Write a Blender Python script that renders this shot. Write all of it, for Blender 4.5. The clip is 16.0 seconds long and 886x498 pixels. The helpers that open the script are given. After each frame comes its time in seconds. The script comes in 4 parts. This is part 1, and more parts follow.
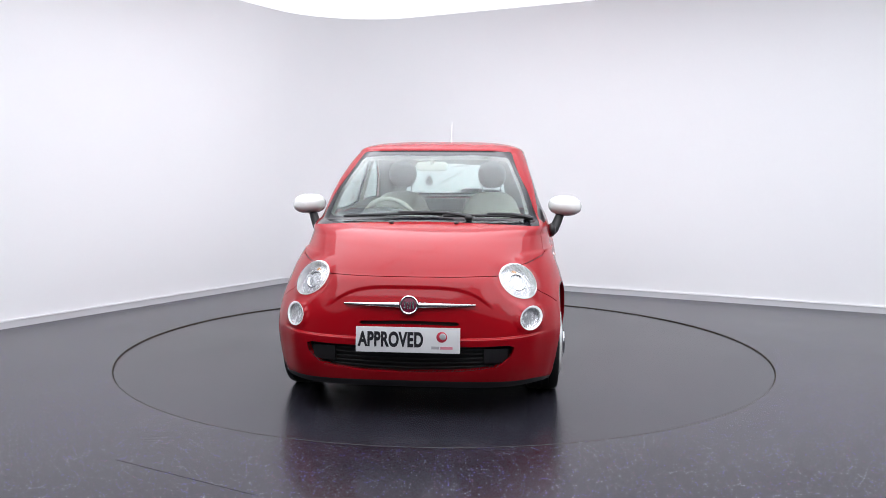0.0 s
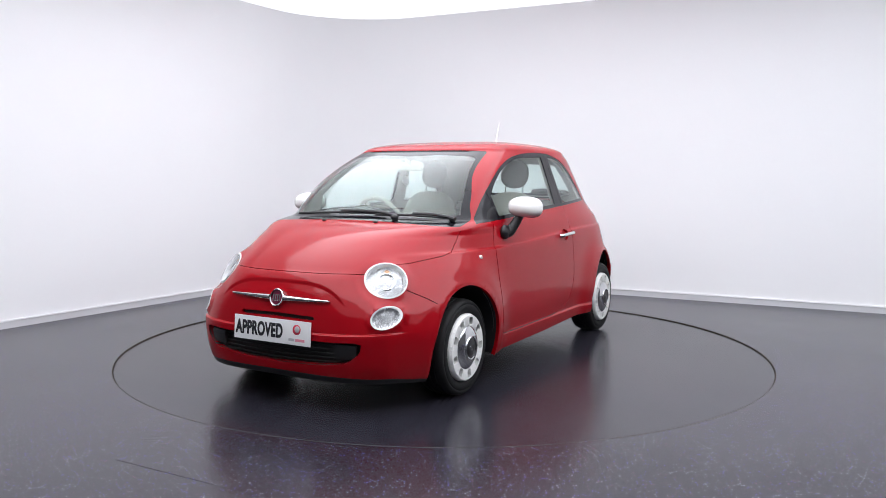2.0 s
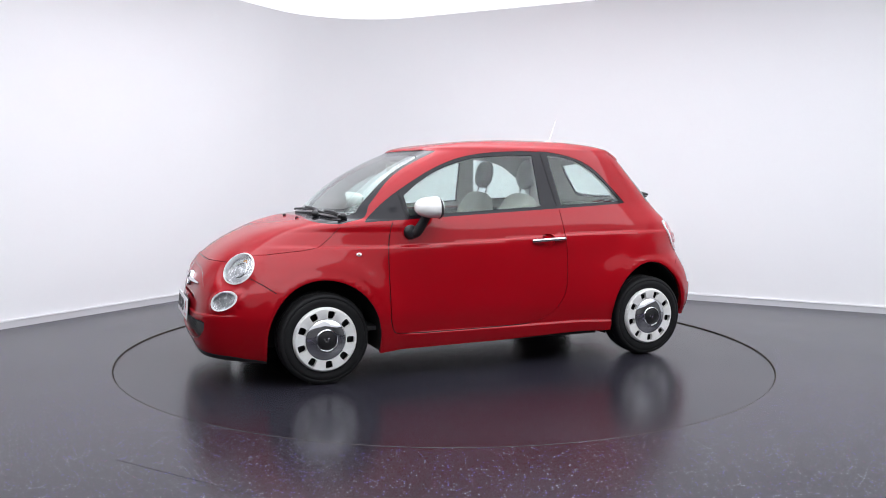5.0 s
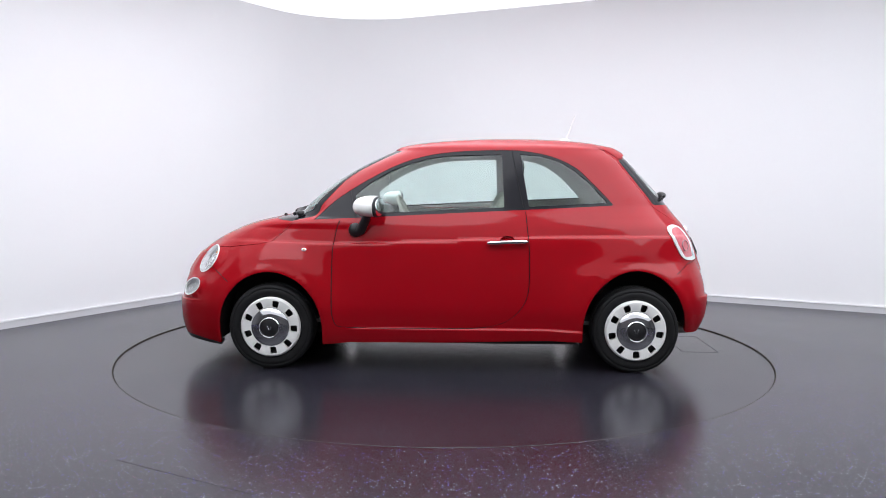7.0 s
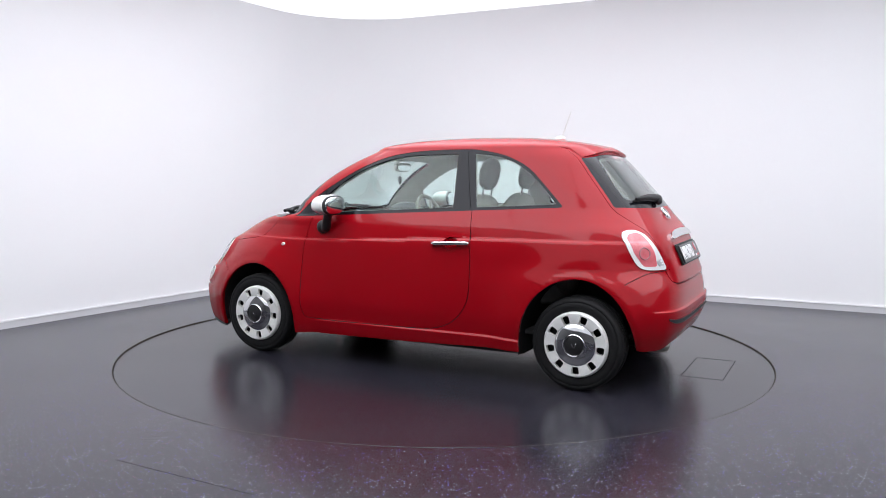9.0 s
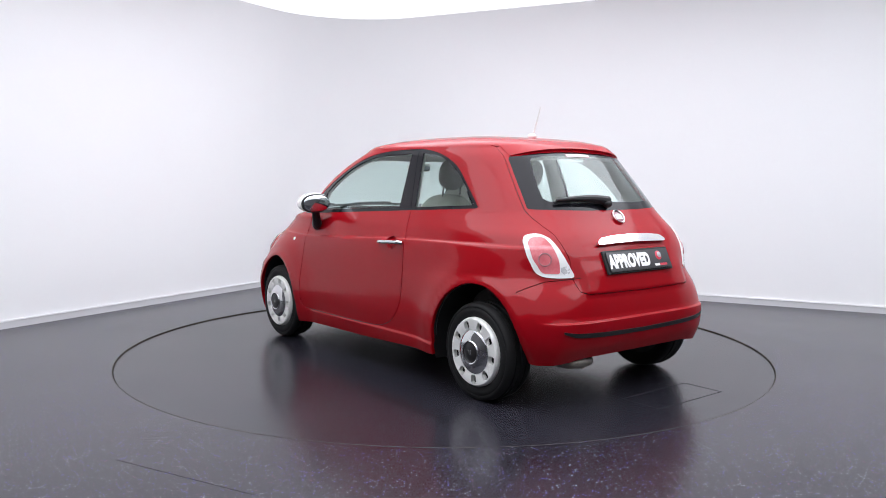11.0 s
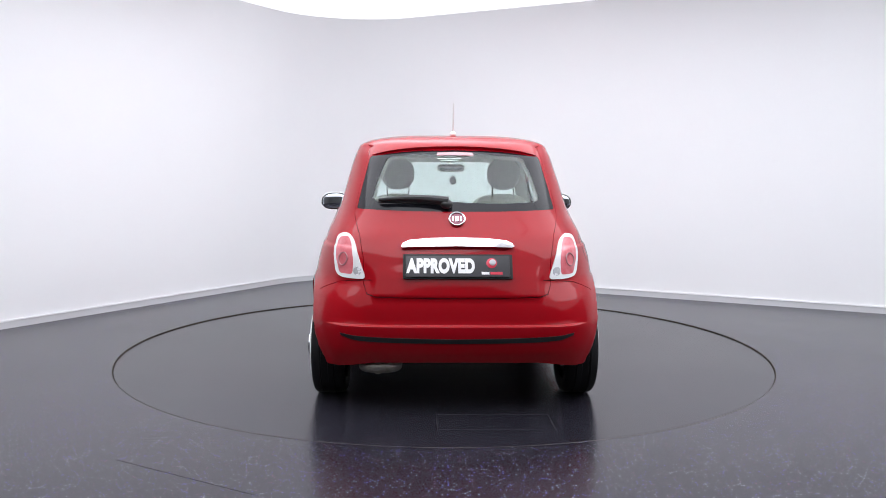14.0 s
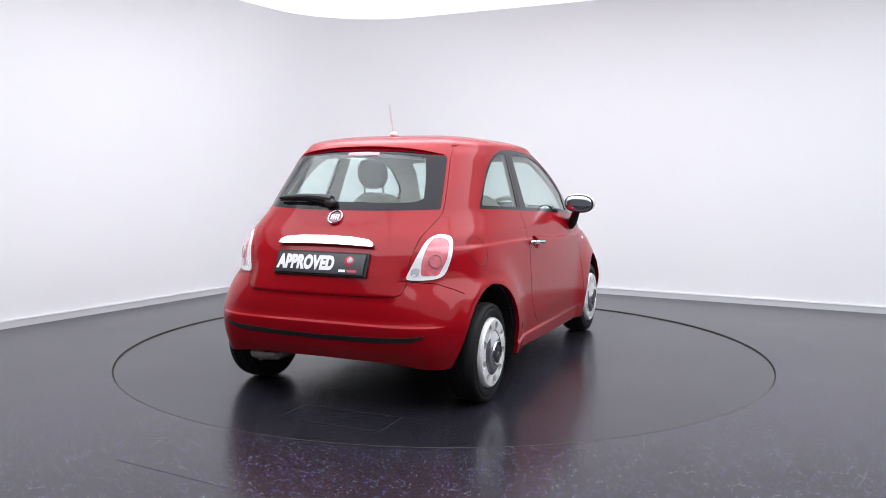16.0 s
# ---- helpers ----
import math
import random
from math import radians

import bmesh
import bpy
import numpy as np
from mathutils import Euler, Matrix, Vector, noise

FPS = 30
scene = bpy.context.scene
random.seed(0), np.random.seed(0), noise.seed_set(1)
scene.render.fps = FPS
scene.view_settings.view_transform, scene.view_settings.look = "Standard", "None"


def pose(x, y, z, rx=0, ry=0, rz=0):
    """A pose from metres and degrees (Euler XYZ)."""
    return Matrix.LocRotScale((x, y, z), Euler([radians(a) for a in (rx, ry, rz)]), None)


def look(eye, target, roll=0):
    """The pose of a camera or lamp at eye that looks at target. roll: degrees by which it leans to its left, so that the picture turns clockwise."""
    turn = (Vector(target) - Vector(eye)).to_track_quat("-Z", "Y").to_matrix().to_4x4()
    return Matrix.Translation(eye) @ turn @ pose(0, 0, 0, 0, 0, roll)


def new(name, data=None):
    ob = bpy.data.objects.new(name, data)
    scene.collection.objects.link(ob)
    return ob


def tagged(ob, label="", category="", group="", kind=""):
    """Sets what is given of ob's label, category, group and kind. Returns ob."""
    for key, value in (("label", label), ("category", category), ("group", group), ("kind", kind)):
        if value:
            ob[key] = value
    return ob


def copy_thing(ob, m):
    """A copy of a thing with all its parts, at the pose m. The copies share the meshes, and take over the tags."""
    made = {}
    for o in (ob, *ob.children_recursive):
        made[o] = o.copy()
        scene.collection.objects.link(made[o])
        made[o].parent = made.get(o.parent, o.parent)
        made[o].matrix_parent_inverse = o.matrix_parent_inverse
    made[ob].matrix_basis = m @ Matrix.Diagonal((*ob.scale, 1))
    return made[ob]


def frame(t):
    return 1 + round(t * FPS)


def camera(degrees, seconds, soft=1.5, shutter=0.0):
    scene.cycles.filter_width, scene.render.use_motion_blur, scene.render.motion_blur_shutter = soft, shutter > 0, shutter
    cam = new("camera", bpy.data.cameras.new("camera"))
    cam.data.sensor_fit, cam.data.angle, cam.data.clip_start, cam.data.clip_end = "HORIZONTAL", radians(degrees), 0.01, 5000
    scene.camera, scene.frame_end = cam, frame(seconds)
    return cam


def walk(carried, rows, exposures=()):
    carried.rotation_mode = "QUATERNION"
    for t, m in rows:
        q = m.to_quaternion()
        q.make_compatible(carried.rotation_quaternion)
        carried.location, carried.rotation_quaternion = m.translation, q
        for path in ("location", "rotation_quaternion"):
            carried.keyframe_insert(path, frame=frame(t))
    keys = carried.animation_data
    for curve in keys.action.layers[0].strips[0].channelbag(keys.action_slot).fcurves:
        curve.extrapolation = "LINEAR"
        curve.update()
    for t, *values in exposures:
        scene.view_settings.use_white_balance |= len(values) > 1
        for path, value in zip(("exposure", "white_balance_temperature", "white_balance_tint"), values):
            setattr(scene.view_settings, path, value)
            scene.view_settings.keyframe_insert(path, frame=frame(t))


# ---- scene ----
# ---- camera ----
cam = camera(57.045, 16.0, soft=0.8)
EYE = Vector((0.0, -5.832, 1.233))
AIM = EYE + Vector((math.sin(radians(-0.109)) * math.cos(radians(5.112)), math.cos(radians(-0.109)) * math.cos(radians(5.112)), -math.sin(radians(5.112))))
STAND = look(EYE, AIM, 0.319)
walk(cam, [(0.0, STAND), (16.0, STAND)], exposures=[(0.0, 0.0), (16.0, 0.0)])

# ---- light: the backlit ceiling of the photo bay ----
CEIL = 3.047
world = bpy.data.worlds.new("world")
scene.world = world
world.use_nodes = True
world.node_tree.nodes["Background"].inputs[0].default_value = (0.9, 0.95, 1.0, 1)
world.node_tree.nodes["Background"].inputs[1].default_value = 0.05
# added light panels, unseen, in rows along the walls of the bay: places by their distance from the two walls
PANELS = [(-1.352 + 0.8921 * u - 0.4518 * v, 4.231 - 0.4518 * u - 0.8921 * v) for v, us in ((2.45, (2.0, 4.0, 6.0, 8.0)), (4.45, (2.0, 4.0, 6.0, 8.0)), (6.45, (2.0, 4.0))) for u in us]
PANEL_GLOW, CEILING_GLOW = 3.5, 0.9


# ---- materials ----
def material(name, color, rough=0.5, metal=0.0, coat=0.0, spec=0.5):
    m = bpy.data.materials.new(name)
    m.use_nodes = True
    b = m.node_tree.nodes["Principled BSDF"]
    b.inputs["Base Color"].default_value = (*color, 1)
    b.inputs["Roughness"].default_value = rough
    b.inputs["Metallic"].default_value = metal
    b.inputs["Coat Weight"].default_value = coat
    b.inputs["Coat Roughness"].default_value = 0.03
    b.inputs["Specular IOR Level"].default_value = spec
    return m


def node(m, kind, **values):
    n = m.node_tree.nodes.new(kind)
    for key, value in values.items():
        n.inputs[key.replace("_", " ")].default_value = value
    return n


def link(m, a, b):
    m.node_tree.links.new(a, b)


def mottled(m, color, other, scale, fine, bump=0.1, rough=(0.4, 0.6), distance=0.002):
    """Colour and roughness that vary at two scales, with fine relief."""
    b = m.node_tree.nodes["Principled BSDF"]
    co = m.node_tree.nodes.new("ShaderNodeTexCoord").outputs["Object"]
    big = node(m, "ShaderNodeTexNoise", Scale=scale, Detail=4.0)
    small = node(m, "ShaderNodeTexNoise", Scale=fine, Detail=3.0)
    link(m, co, big.inputs["Vector"]), link(m, co, small.inputs["Vector"])
    add = m.node_tree.nodes.new("ShaderNodeMath")
    add.operation, add.inputs[1].default_value = "MULTIPLY_ADD", 0.65
    scaled = m.node_tree.nodes.new("ShaderNodeMath")
    scaled.operation, scaled.inputs[1].default_value = "MULTIPLY", 0.35
    link(m, small.outputs["Fac"], scaled.inputs[0])
    link(m, big.outputs["Fac"], add.inputs[0]), link(m, scaled.outputs[0], add.inputs[2])
    ramp = m.node_tree.nodes.new("ShaderNodeValToRGB")
    ramp.color_ramp.elements[0].position, ramp.color_ramp.elements[0].color = 0.3, (*color, 1)
    ramp.color_ramp.elements[1].position, ramp.color_ramp.elements[1].color = 0.7, (*other, 1)
    link(m, add.outputs[0], ramp.inputs[0]), link(m, ramp.outputs[0], b.inputs["Base Color"])
    rng = node(m, "ShaderNodeMapRange", To_Min=rough[0], To_Max=rough[1])
    link(m, add.outputs[0], rng.inputs[0]), link(m, rng.outputs[0], b.inputs["Roughness"])
    bp = node(m, "ShaderNodeBump", Strength=bump, Distance=distance)
    link(m, small.outputs["Fac"], bp.inputs["Height"]), link(m, bp.outputs[0], b.inputs["Normal"])
    return m


WALL = mottled(material("wall_paint", (0.87, 0.87, 0.88)), (0.86, 0.86, 0.87), (0.885, 0.885, 0.89), 0.8, 140, 0.12, (0.5, 0.62))
CEILING = mottled(material("ceiling_paint", (0.84, 0.84, 0.85)), (0.83, 0.83, 0.84), (0.86, 0.86, 0.86), 0.8, 120, 0.1, (0.7, 0.8))
# tone of the unseen closing walls, dark for the sake of the car's reflections
BACK = mottled(material("unseen_wall_dark", (0.13, 0.13, 0.135)), (0.12, 0.12, 0.125), (0.14, 0.14, 0.145), 0.8, 120, 0.1, (0.6, 0.7))
SKIRT = mottled(material("skirting_vinyl", (0.62, 0.62, 0.64)), (0.60, 0.60, 0.62), (0.65, 0.65, 0.67), 2.0, 60, 0.05, (0.35, 0.5))
SKIRT_TOP = material("skirting_top", (0.85, 0.85, 0.86), 0.4)


def vinyl(name, flecked):
    """Dark studio vinyl with scuffs and a worn sheen, plain or with coloured mineral flecks."""
    m = material(name, (0.07, 0.07, 0.08), 0.25, spec=0.32)
    b = m.node_tree.nodes["Principled BSDF"]
    co = m.node_tree.nodes.new("ShaderNodeTexCoord").outputs["Object"]
    big = node(m, "ShaderNodeTexNoise", Scale=0.7, Detail=5.0, Roughness=0.6)
    grain = node(m, "ShaderNodeTexNoise", Scale=220.0, Detail=2.0)
    stretch = node(m, "ShaderNodeMapping")
    stretch.inputs["Scale"].default_value = (0.35, 2.2, 1.0)
    stretch.inputs["Rotation"].default_value = (0, 0, 0.25)
    scuff = node(m, "ShaderNodeTexNoise", Scale=1.6, Detail=6.0, Roughness=0.65)
    link(m, co, big.inputs["Vector"]), link(m, co, grain.inputs["Vector"])
    link(m, co, stretch.inputs["Vector"]), link(m, stretch.outputs[0], scuff.inputs["Vector"])
    ramp = m.node_tree.nodes.new("ShaderNodeValToRGB")
    ramp.color_ramp.elements[0].position, ramp.color_ramp.elements[0].color = 0.3, (0.013, 0.0125, 0.0175, 1)
    ramp.color_ramp.elements[1].position, ramp.color_ramp.elements[1].color = 0.7, (0.024, 0.023, 0.031, 1)
    link(m, big.outputs["Fac"], ramp.inputs[0])
    worn = m.node_tree.nodes.new("ShaderNodeValToRGB")
    worn.color_ramp.elements[0].position, worn.color_ramp.elements[0].color = 0.55, (0, 0, 0, 1)
    worn.color_ramp.elements[1].position, worn.color_ramp.elements[1].color = 0.70, (0.8, 0.8, 0.8, 1)
    link(m, scuff.outputs["Fac"], worn.inputs[0])
    mixed = m.node_tree.nodes.new("ShaderNodeMix")
    mixed.data_type = "RGBA"
    link(m, worn.outputs[0], mixed.inputs[0]), link(m, ramp.outputs[0], mixed.inputs[6])
    mixed.inputs[7].default_value = (0.010, 0.0095, 0.012, 1)
    cells = node(m, "ShaderNodeTexVoronoi", Scale=92.0)
    link(m, co, cells.inputs["Vector"])
    near = m.node_tree.nodes.new("ShaderNodeMath")
    near.operation, near.inputs[1].default_value = "LESS_THAN", 0.24
    link(m, cells.outputs["Distance"], near.inputs[0])
    split = m.node_tree.nodes.new("ShaderNodeSeparateColor")
    link(m, cells.outputs["Color"], split.inputs[0])
    pick = m.node_tree.nodes.new("ShaderNodeMath")
    pick.operation, pick.inputs[1].default_value = "GREATER_THAN", 0.66
    link(m, split.outputs[0], pick.inputs[0])
    both = m.node_tree.nodes.new("ShaderNodeMath")
    both.operation = "MULTIPLY"
    link(m, near.outputs[0], both.inputs[0])
    if flecked:
        link(m, pick.outputs[0], both.inputs[1])
    else:
        both.inputs[1].default_value = 0.0
    tint = m.node_tree.nodes.new("ShaderNodeValToRGB")
    tint.color_ramp.interpolation = "CONSTANT"
    tint.color_ramp.elements[0].color = (0.25, 0.21, 0.70, 1)
    tint.color_ramp.elements[1].position, tint.color_ramp.elements[1].color = 0.75, (0.36, 0.18, 0.28, 1)
    more = tint.color_ramp.elements.new(0.4)
    more.color = (0.62, 0.62, 0.74, 1)
    link(m, split.outputs[1], tint.inputs[0])
    flecks = m.node_tree.nodes.new("ShaderNodeMix")
    flecks.data_type = "RGBA"
    link(m, both.outputs[0], flecks.inputs[0]), link(m, mixed.outputs[2], flecks.inputs[6]), link(m, tint.outputs[0], flecks.inputs[7])
    link(m, flecks.outputs[2], b.inputs["Base Color"])
    rng = node(m, "ShaderNodeMapRange", To_Min=0.17, To_Max=0.30)
    link(m, big.outputs["Fac"], rng.inputs[0]), link(m, rng.outputs[0], b.inputs["Roughness"])
    bp = node(m, "ShaderNodeBump", Strength=0.05, Distance=0.001)
    link(m, grain.outputs["Fac"], bp.inputs["Height"]), link(m, bp.outputs[0], b.inputs["Normal"])
    return m


VINYL = vinyl("vinyl_floor", True)
DECK = vinyl("deck_vinyl", False)
PIPE = mottled(material("pipe_steel", (0.2, 0.18, 0.15), 0.4, 0.8), (0.20, 0.18, 0.15), (0.40, 0.37, 0.33), 14, 90, 0.2, (0.3, 0.55))
RING_METAL = mottled(material("worn_ring", (0.1, 0.085, 0.06), 0.5, 0.5), (0.03, 0.026, 0.02), (0.10, 0.085, 0.06), 3, 60, 0.1, (0.45, 0.65))
DARK = material("dark_gap", (0.012, 0.012, 0.013), 0.7)


def car_paint():
    m = material("red_paint", (0.29, 0.002, 0.007), 0.45, 0.0, 0.62, 0.02)
    b = m.node_tree.nodes["Principled BSDF"]
    co = m.node_tree.nodes.new("ShaderNodeTexCoord").outputs["Object"]
    big = node(m, "ShaderNodeTexNoise", Scale=1.7, Detail=3.0)
    fine = node(m, "ShaderNodeTexNoise", Scale=900.0, Detail=1.0)
    dust = node(m, "ShaderNodeTexNoise", Scale=14.0, Detail=6.0)
    for n in (big, fine, dust):
        link(m, co, n.inputs["Vector"])
    ramp = m.node_tree.nodes.new("ShaderNodeValToRGB")
    ramp.color_ramp.elements[0].position, ramp.color_ramp.elements[0].color = 0.3, (0.295, 0.0015, 0.006, 1)
    ramp.color_ramp.elements[1].position, ramp.color_ramp.elements[1].color = 0.7, (0.325, 0.0022, 0.008, 1)
    link(m, big.outputs["Fac"], ramp.inputs[0]), link(m, ramp.outputs[0], b.inputs["Base Color"])
    rng = node(m, "ShaderNodeMapRange", To_Min=0.05, To_Max=0.11)
    link(m, dust.outputs["Fac"], rng.inputs[0]), link(m, rng.outputs[0], b.inputs["Coat Roughness"])
    bp = node(m, "ShaderNodeBump", Strength=0.015, Distance=0.0005)
    link(m, fine.outputs["Fac"], bp.inputs["Height"]), link(m, bp.outputs[0], b.inputs["Normal"])
    return m


RED = car_paint()
BLACK = mottled(material("black_plastic", (0.02, 0.02, 0.022), 0.45), (0.009, 0.009, 0.010), (0.015, 0.015, 0.016), 9, 300, 0.15, (0.38, 0.55))
GLOSSY_BLACK = material("black_gloss", (0.009, 0.009, 0.012), 0.12, 0.0, 0.0, 0.24)
RUBBER = mottled(material("tyre_rubber", (0.02, 0.02, 0.021), 0.7, spec=0.25), (0.007, 0.007, 0.0075), (0.013, 0.013, 0.0135), 12, 160, 0.3, (0.55, 0.8))
WHITE = mottled(material("white_enamel", (0.8, 0.8, 0.78), 0.25, 0.0, 0.6), (0.78, 0.78, 0.75), (0.83, 0.83, 0.81), 7, 90, 0.01, (0.2, 0.32))
CHROME = mottled(material("chrome", (0.86, 0.87, 0.88), 0.07, 1.0), (0.62, 0.63, 0.64), (0.72, 0.72, 0.73), 8, 80, 0.01, (0.04, 0.12))
IVORY = mottled(material("ivory_trim", (0.62, 0.59, 0.52), 0.6), (0.58, 0.55, 0.48), (0.66, 0.63, 0.56), 6, 260, 0.2, (0.5, 0.7))
GREY_CLOTH = mottled(material("grey_cloth", (0.22, 0.21, 0.20), 0.9), (0.19, 0.185, 0.175), (0.26, 0.25, 0.235), 8, 400, 0.4, (0.8, 0.95))
GREY_TRIM = mottled(material("grey_trim", (0.10, 0.10, 0.10), 0.7), (0.085, 0.085, 0.085), (0.12, 0.12, 0.12), 8, 300, 0.3, (0.6, 0.8))
LINING = mottled(material("roof_lining", (0.55, 0.53, 0.49), 0.9), (0.52, 0.50, 0.46), (0.58, 0.56, 0.52), 5, 300, 0.2, (0.8, 0.95))


def glass(name, color, ior=1.45, rough=0.0):
    m = material(name, color, rough)
    b = m.node_tree.nodes["Principled BSDF"]
    b.inputs["Transmission Weight"].default_value = 1.0
    b.inputs["IOR"].default_value = ior
    return m


PANE = glass("tinted_glass", (0.80, 0.90, 0.87), 1.36)
LENS = glass("clear_lens", (0.97, 0.98, 0.98), 1.32)
RED_LENS = mottled(material("red_lens", (0.5, 0.02, 0.03), 0.1, 0.0, 1.0), (0.60, 0.09, 0.11), (0.74, 0.22, 0.25), 22, 120, 0.2, (0.08, 0.16))
REFLECTOR = mottled(material("reflector", (0.8, 0.82, 0.84), 0.3, 0.35), (0.50, 0.51, 0.53), (0.84, 0.84, 0.86), 34, 90, 0.8, (0.12, 0.40))
CLEAR_WHITE = material("milky_lens", (0.78, 0.78, 0.78), 0.12, 0.0, 1.0)
INK = material("black_ink", (0.01, 0.01, 0.014), 0.5)
PLATE_WHITE = mottled(material("plate_white", (0.8, 0.8, 0.8), 0.35), (0.78, 0.78, 0.78), (0.82, 0.82, 0.82), 10, 90, 0.02, (0.3, 0.4))
PLATE_BLACK = mottled(material("plate_black", (0.03, 0.03, 0.034), 0.3), (0.026, 0.026, 0.03), (0.036, 0.036, 0.04), 10, 90, 0.02, (0.25, 0.35))
LOGO_RED = material("logo_red", (0.55, 0.03, 0.06), 0.35)
LOGO_GREY = material("logo_grey", (0.45, 0.45, 0.47), 0.35)
LOGO_PINK = material("logo_pink", (0.75, 0.28, 0.35), 0.35)
BADGE_RED = material("badge_red", (0.16, 0.01, 0.04), 0.2, 0.3, 1.0)
AMBER = material("orange_lens", (0.7, 0.35, 0.12), 0.15, 0.0, 1.0)
BRAKE = material("brake_lens", (0.45, 0.20, 0.22), 0.15, 0.0, 1.0)
MIRROR = material("mirror_glass", (0.82, 0.85, 0.87), 0.02, 1.0)


def glow(m, strength):
    b = m.node_tree.nodes["Principled BSDF"]
    b.inputs["Emission Color"].default_value = (0.94, 0.965, 1.04, 1)
    b.inputs["Emission Strength"].default_value = strength
    return m


glow(CEILING, CEILING_GLOW)
DIFFUSER = glow(material("lamp_diffuser", (0.8, 0.8, 0.8), 0.6), PANEL_GLOW)


# ---- mesh helpers ----
def mesh_of(name, bm, mat, smooth=True, sharp=35):
    me = bpy.data.meshes.new(name)
    bmesh.ops.recalc_face_normals(bm, faces=bm.faces)
    bm.to_mesh(me)
    bm.free()
    if smooth:
        me.polygons.foreach_set("use_smooth", [True] * len(me.polygons))
        me.set_sharp_from_angle(angle=radians(sharp))
    me.materials.append(mat)
    return me


def part(name, bm, mat, parent=None, label="", sharp=35):
    ob = new(name, mesh_of(name, bm, mat, True, sharp))
    ob.parent = parent
    return tagged(ob, label)


def box(bm, size, m, bevel=0.0, seg=2):
    got = bmesh.ops.create_cube(bm, size=1.0, matrix=m @ Matrix.Diagonal((*size, 1)))
    if bevel:
        edges = list({e for v in got["verts"] for e in v.link_edges})
        bmesh.ops.bevel(bm, geom=edges, offset=bevel, segments=seg, affect="EDGES", profile=0.7)
    return bm


def lathe(bm, prof, m, steps=48):
    """Turn a profile of (radius, height) about the z axis of m."""
    rings = []
    for r, h in prof:
        rings.append([bm.verts.new(m @ Vector((r * math.cos(2 * math.pi * k / steps), r * math.sin(2 * math.pi * k / steps), h))) for k in range(steps)])
    for a, b in zip(rings, rings[1:]):
        for k in range(steps):
            bm.faces.new((a[k], a[(k + 1) % steps], b[(k + 1) % steps], b[k]))
    return bm


def ball(bm, size, m, seg=24, power=1.0):
    """A rounded body; power below 1 makes it boxier."""
    got = bmesh.ops.create_uvsphere(bm, u_segments=seg, v_segments=seg // 2 + 2, radius=1.0)
    for v in got["verts"]:
        v.co = Vector([math.copysign(abs(c) ** power, c) * s for c, s in zip(v.co, size)])
        v.co = m @ v.co
    return bm


def tube(bm, pts, r, steps=10, taper=None):
    """A round bar along points."""
    rings = []
    pts = [Vector(p) for p in pts]
    for i, p in enumerate(pts):
        d = (pts[min(i + 1, len(pts) - 1)] - pts[max(i - 1, 0)]).normalized()
        a = d.orthogonal().normalized() if i == 0 else (rings_a - d * rings_a.dot(d)).normalized()
        rings_a = a
        b = d.cross(a)
        rr = r if taper is None else r + (taper - r) * i / (len(pts) - 1)
        rings.append([bm.verts.new(p + rr * (math.cos(2 * math.pi * k / steps) * a + math.sin(2 * math.pi * k / steps) * b)) for k in range(steps)])
    for a, b in zip(rings, rings[1:]):
        for k in range(steps):
            bm.faces.new((a[k], a[(k + 1) % steps], b[(k + 1) % steps], b[k]))
    bm.faces.new(rings[0][::-1]), bm.faces.new(rings[-1])
    return bm


# ---- the room ----
def room_outline():
    """The plan of the bay: two long walls that meet in a wide curve, and the closing sides."""
    corner, ra = Vector((-1.352, 4.231)), 1.15
    da, db = Vector((-0.5011, -0.8654)), Vector((0.8921, -0.4518))
    half = math.acos(da.dot(db)) / 2
    bis = (da + db).normalized()
    cut = ra / math.tan(half)
    mid = corner + bis * (ra / math.sin(half))
    a, b = corner + da * cut, corner + db * cut
    aa, ab = math.atan2(*(a - mid).yx), math.atan2(*(b - mid).yx)
    turn = (ab - aa + math.pi) % (2 * math.pi) - math.pi
    arc = [mid + ra * Vector((math.cos(aa + turn * k / 20), math.sin(aa + turn * k / 20))) for k in range(21)]
    return [corner + da * 5.7] + arc + [corner + db * 9.6]


def wall_strip(name, line, thick, z0, z1, mat, label):
    """An upright band of that thickness, behind its line."""
    bm = bmesh.new()
    rows = []
    for i, p in enumerate(line):
        d = (line[min(i + 1, len(line) - 1)] - line[max(i - 1, 0)]).normalized()
        n = Vector((-d.y, d.x))
        q = p + n * thick
        rows.append([bm.verts.new((p.x, p.y, z0)), bm.verts.new((p.x, p.y, z1)), bm.verts.new((q.x, q.y, z1)), bm.verts.new((q.x, q.y, z0))])
    for a, b in zip(rows, rows[1:]):
        for k in range(4):
            bm.faces.new((a[k], b[k], b[(k + 1) % 4], a[(k + 1) % 4]))
    bm.faces.new(rows[0]), bm.faces.new(rows[-1][::-1])
    return tagged(part(name, bm, mat), label, "wall", kind="structure")


LINE = room_outline()
inner = LINE
wall_strip("wall_north", inner, 0.2, -0.02, CEIL, WALL, "white painted studio wall with a wide curved corner")
# added walls out of view, dark so that the flanks mirror little light
closing = [LINE[-1], Vector((7.9, -7.6)), Vector((-5.3, -7.6)), LINE[0]]
wall_strip("wall_east", [closing[0], closing[1]], 0.2, -0.02, CEIL, BACK, "unseen dark grey side wall, added to keep reflections dark")
wall_strip("wall_south", [closing[1], closing[2]], 0.2, -0.02, CEIL, BACK, "unseen dark grey back wall, added to keep reflections dark")
wall_strip("wall_west", [closing[2], closing[3]], 0.2, -0.02, CEIL, BACK, "unseen dark grey side wall, added to keep reflections dark")


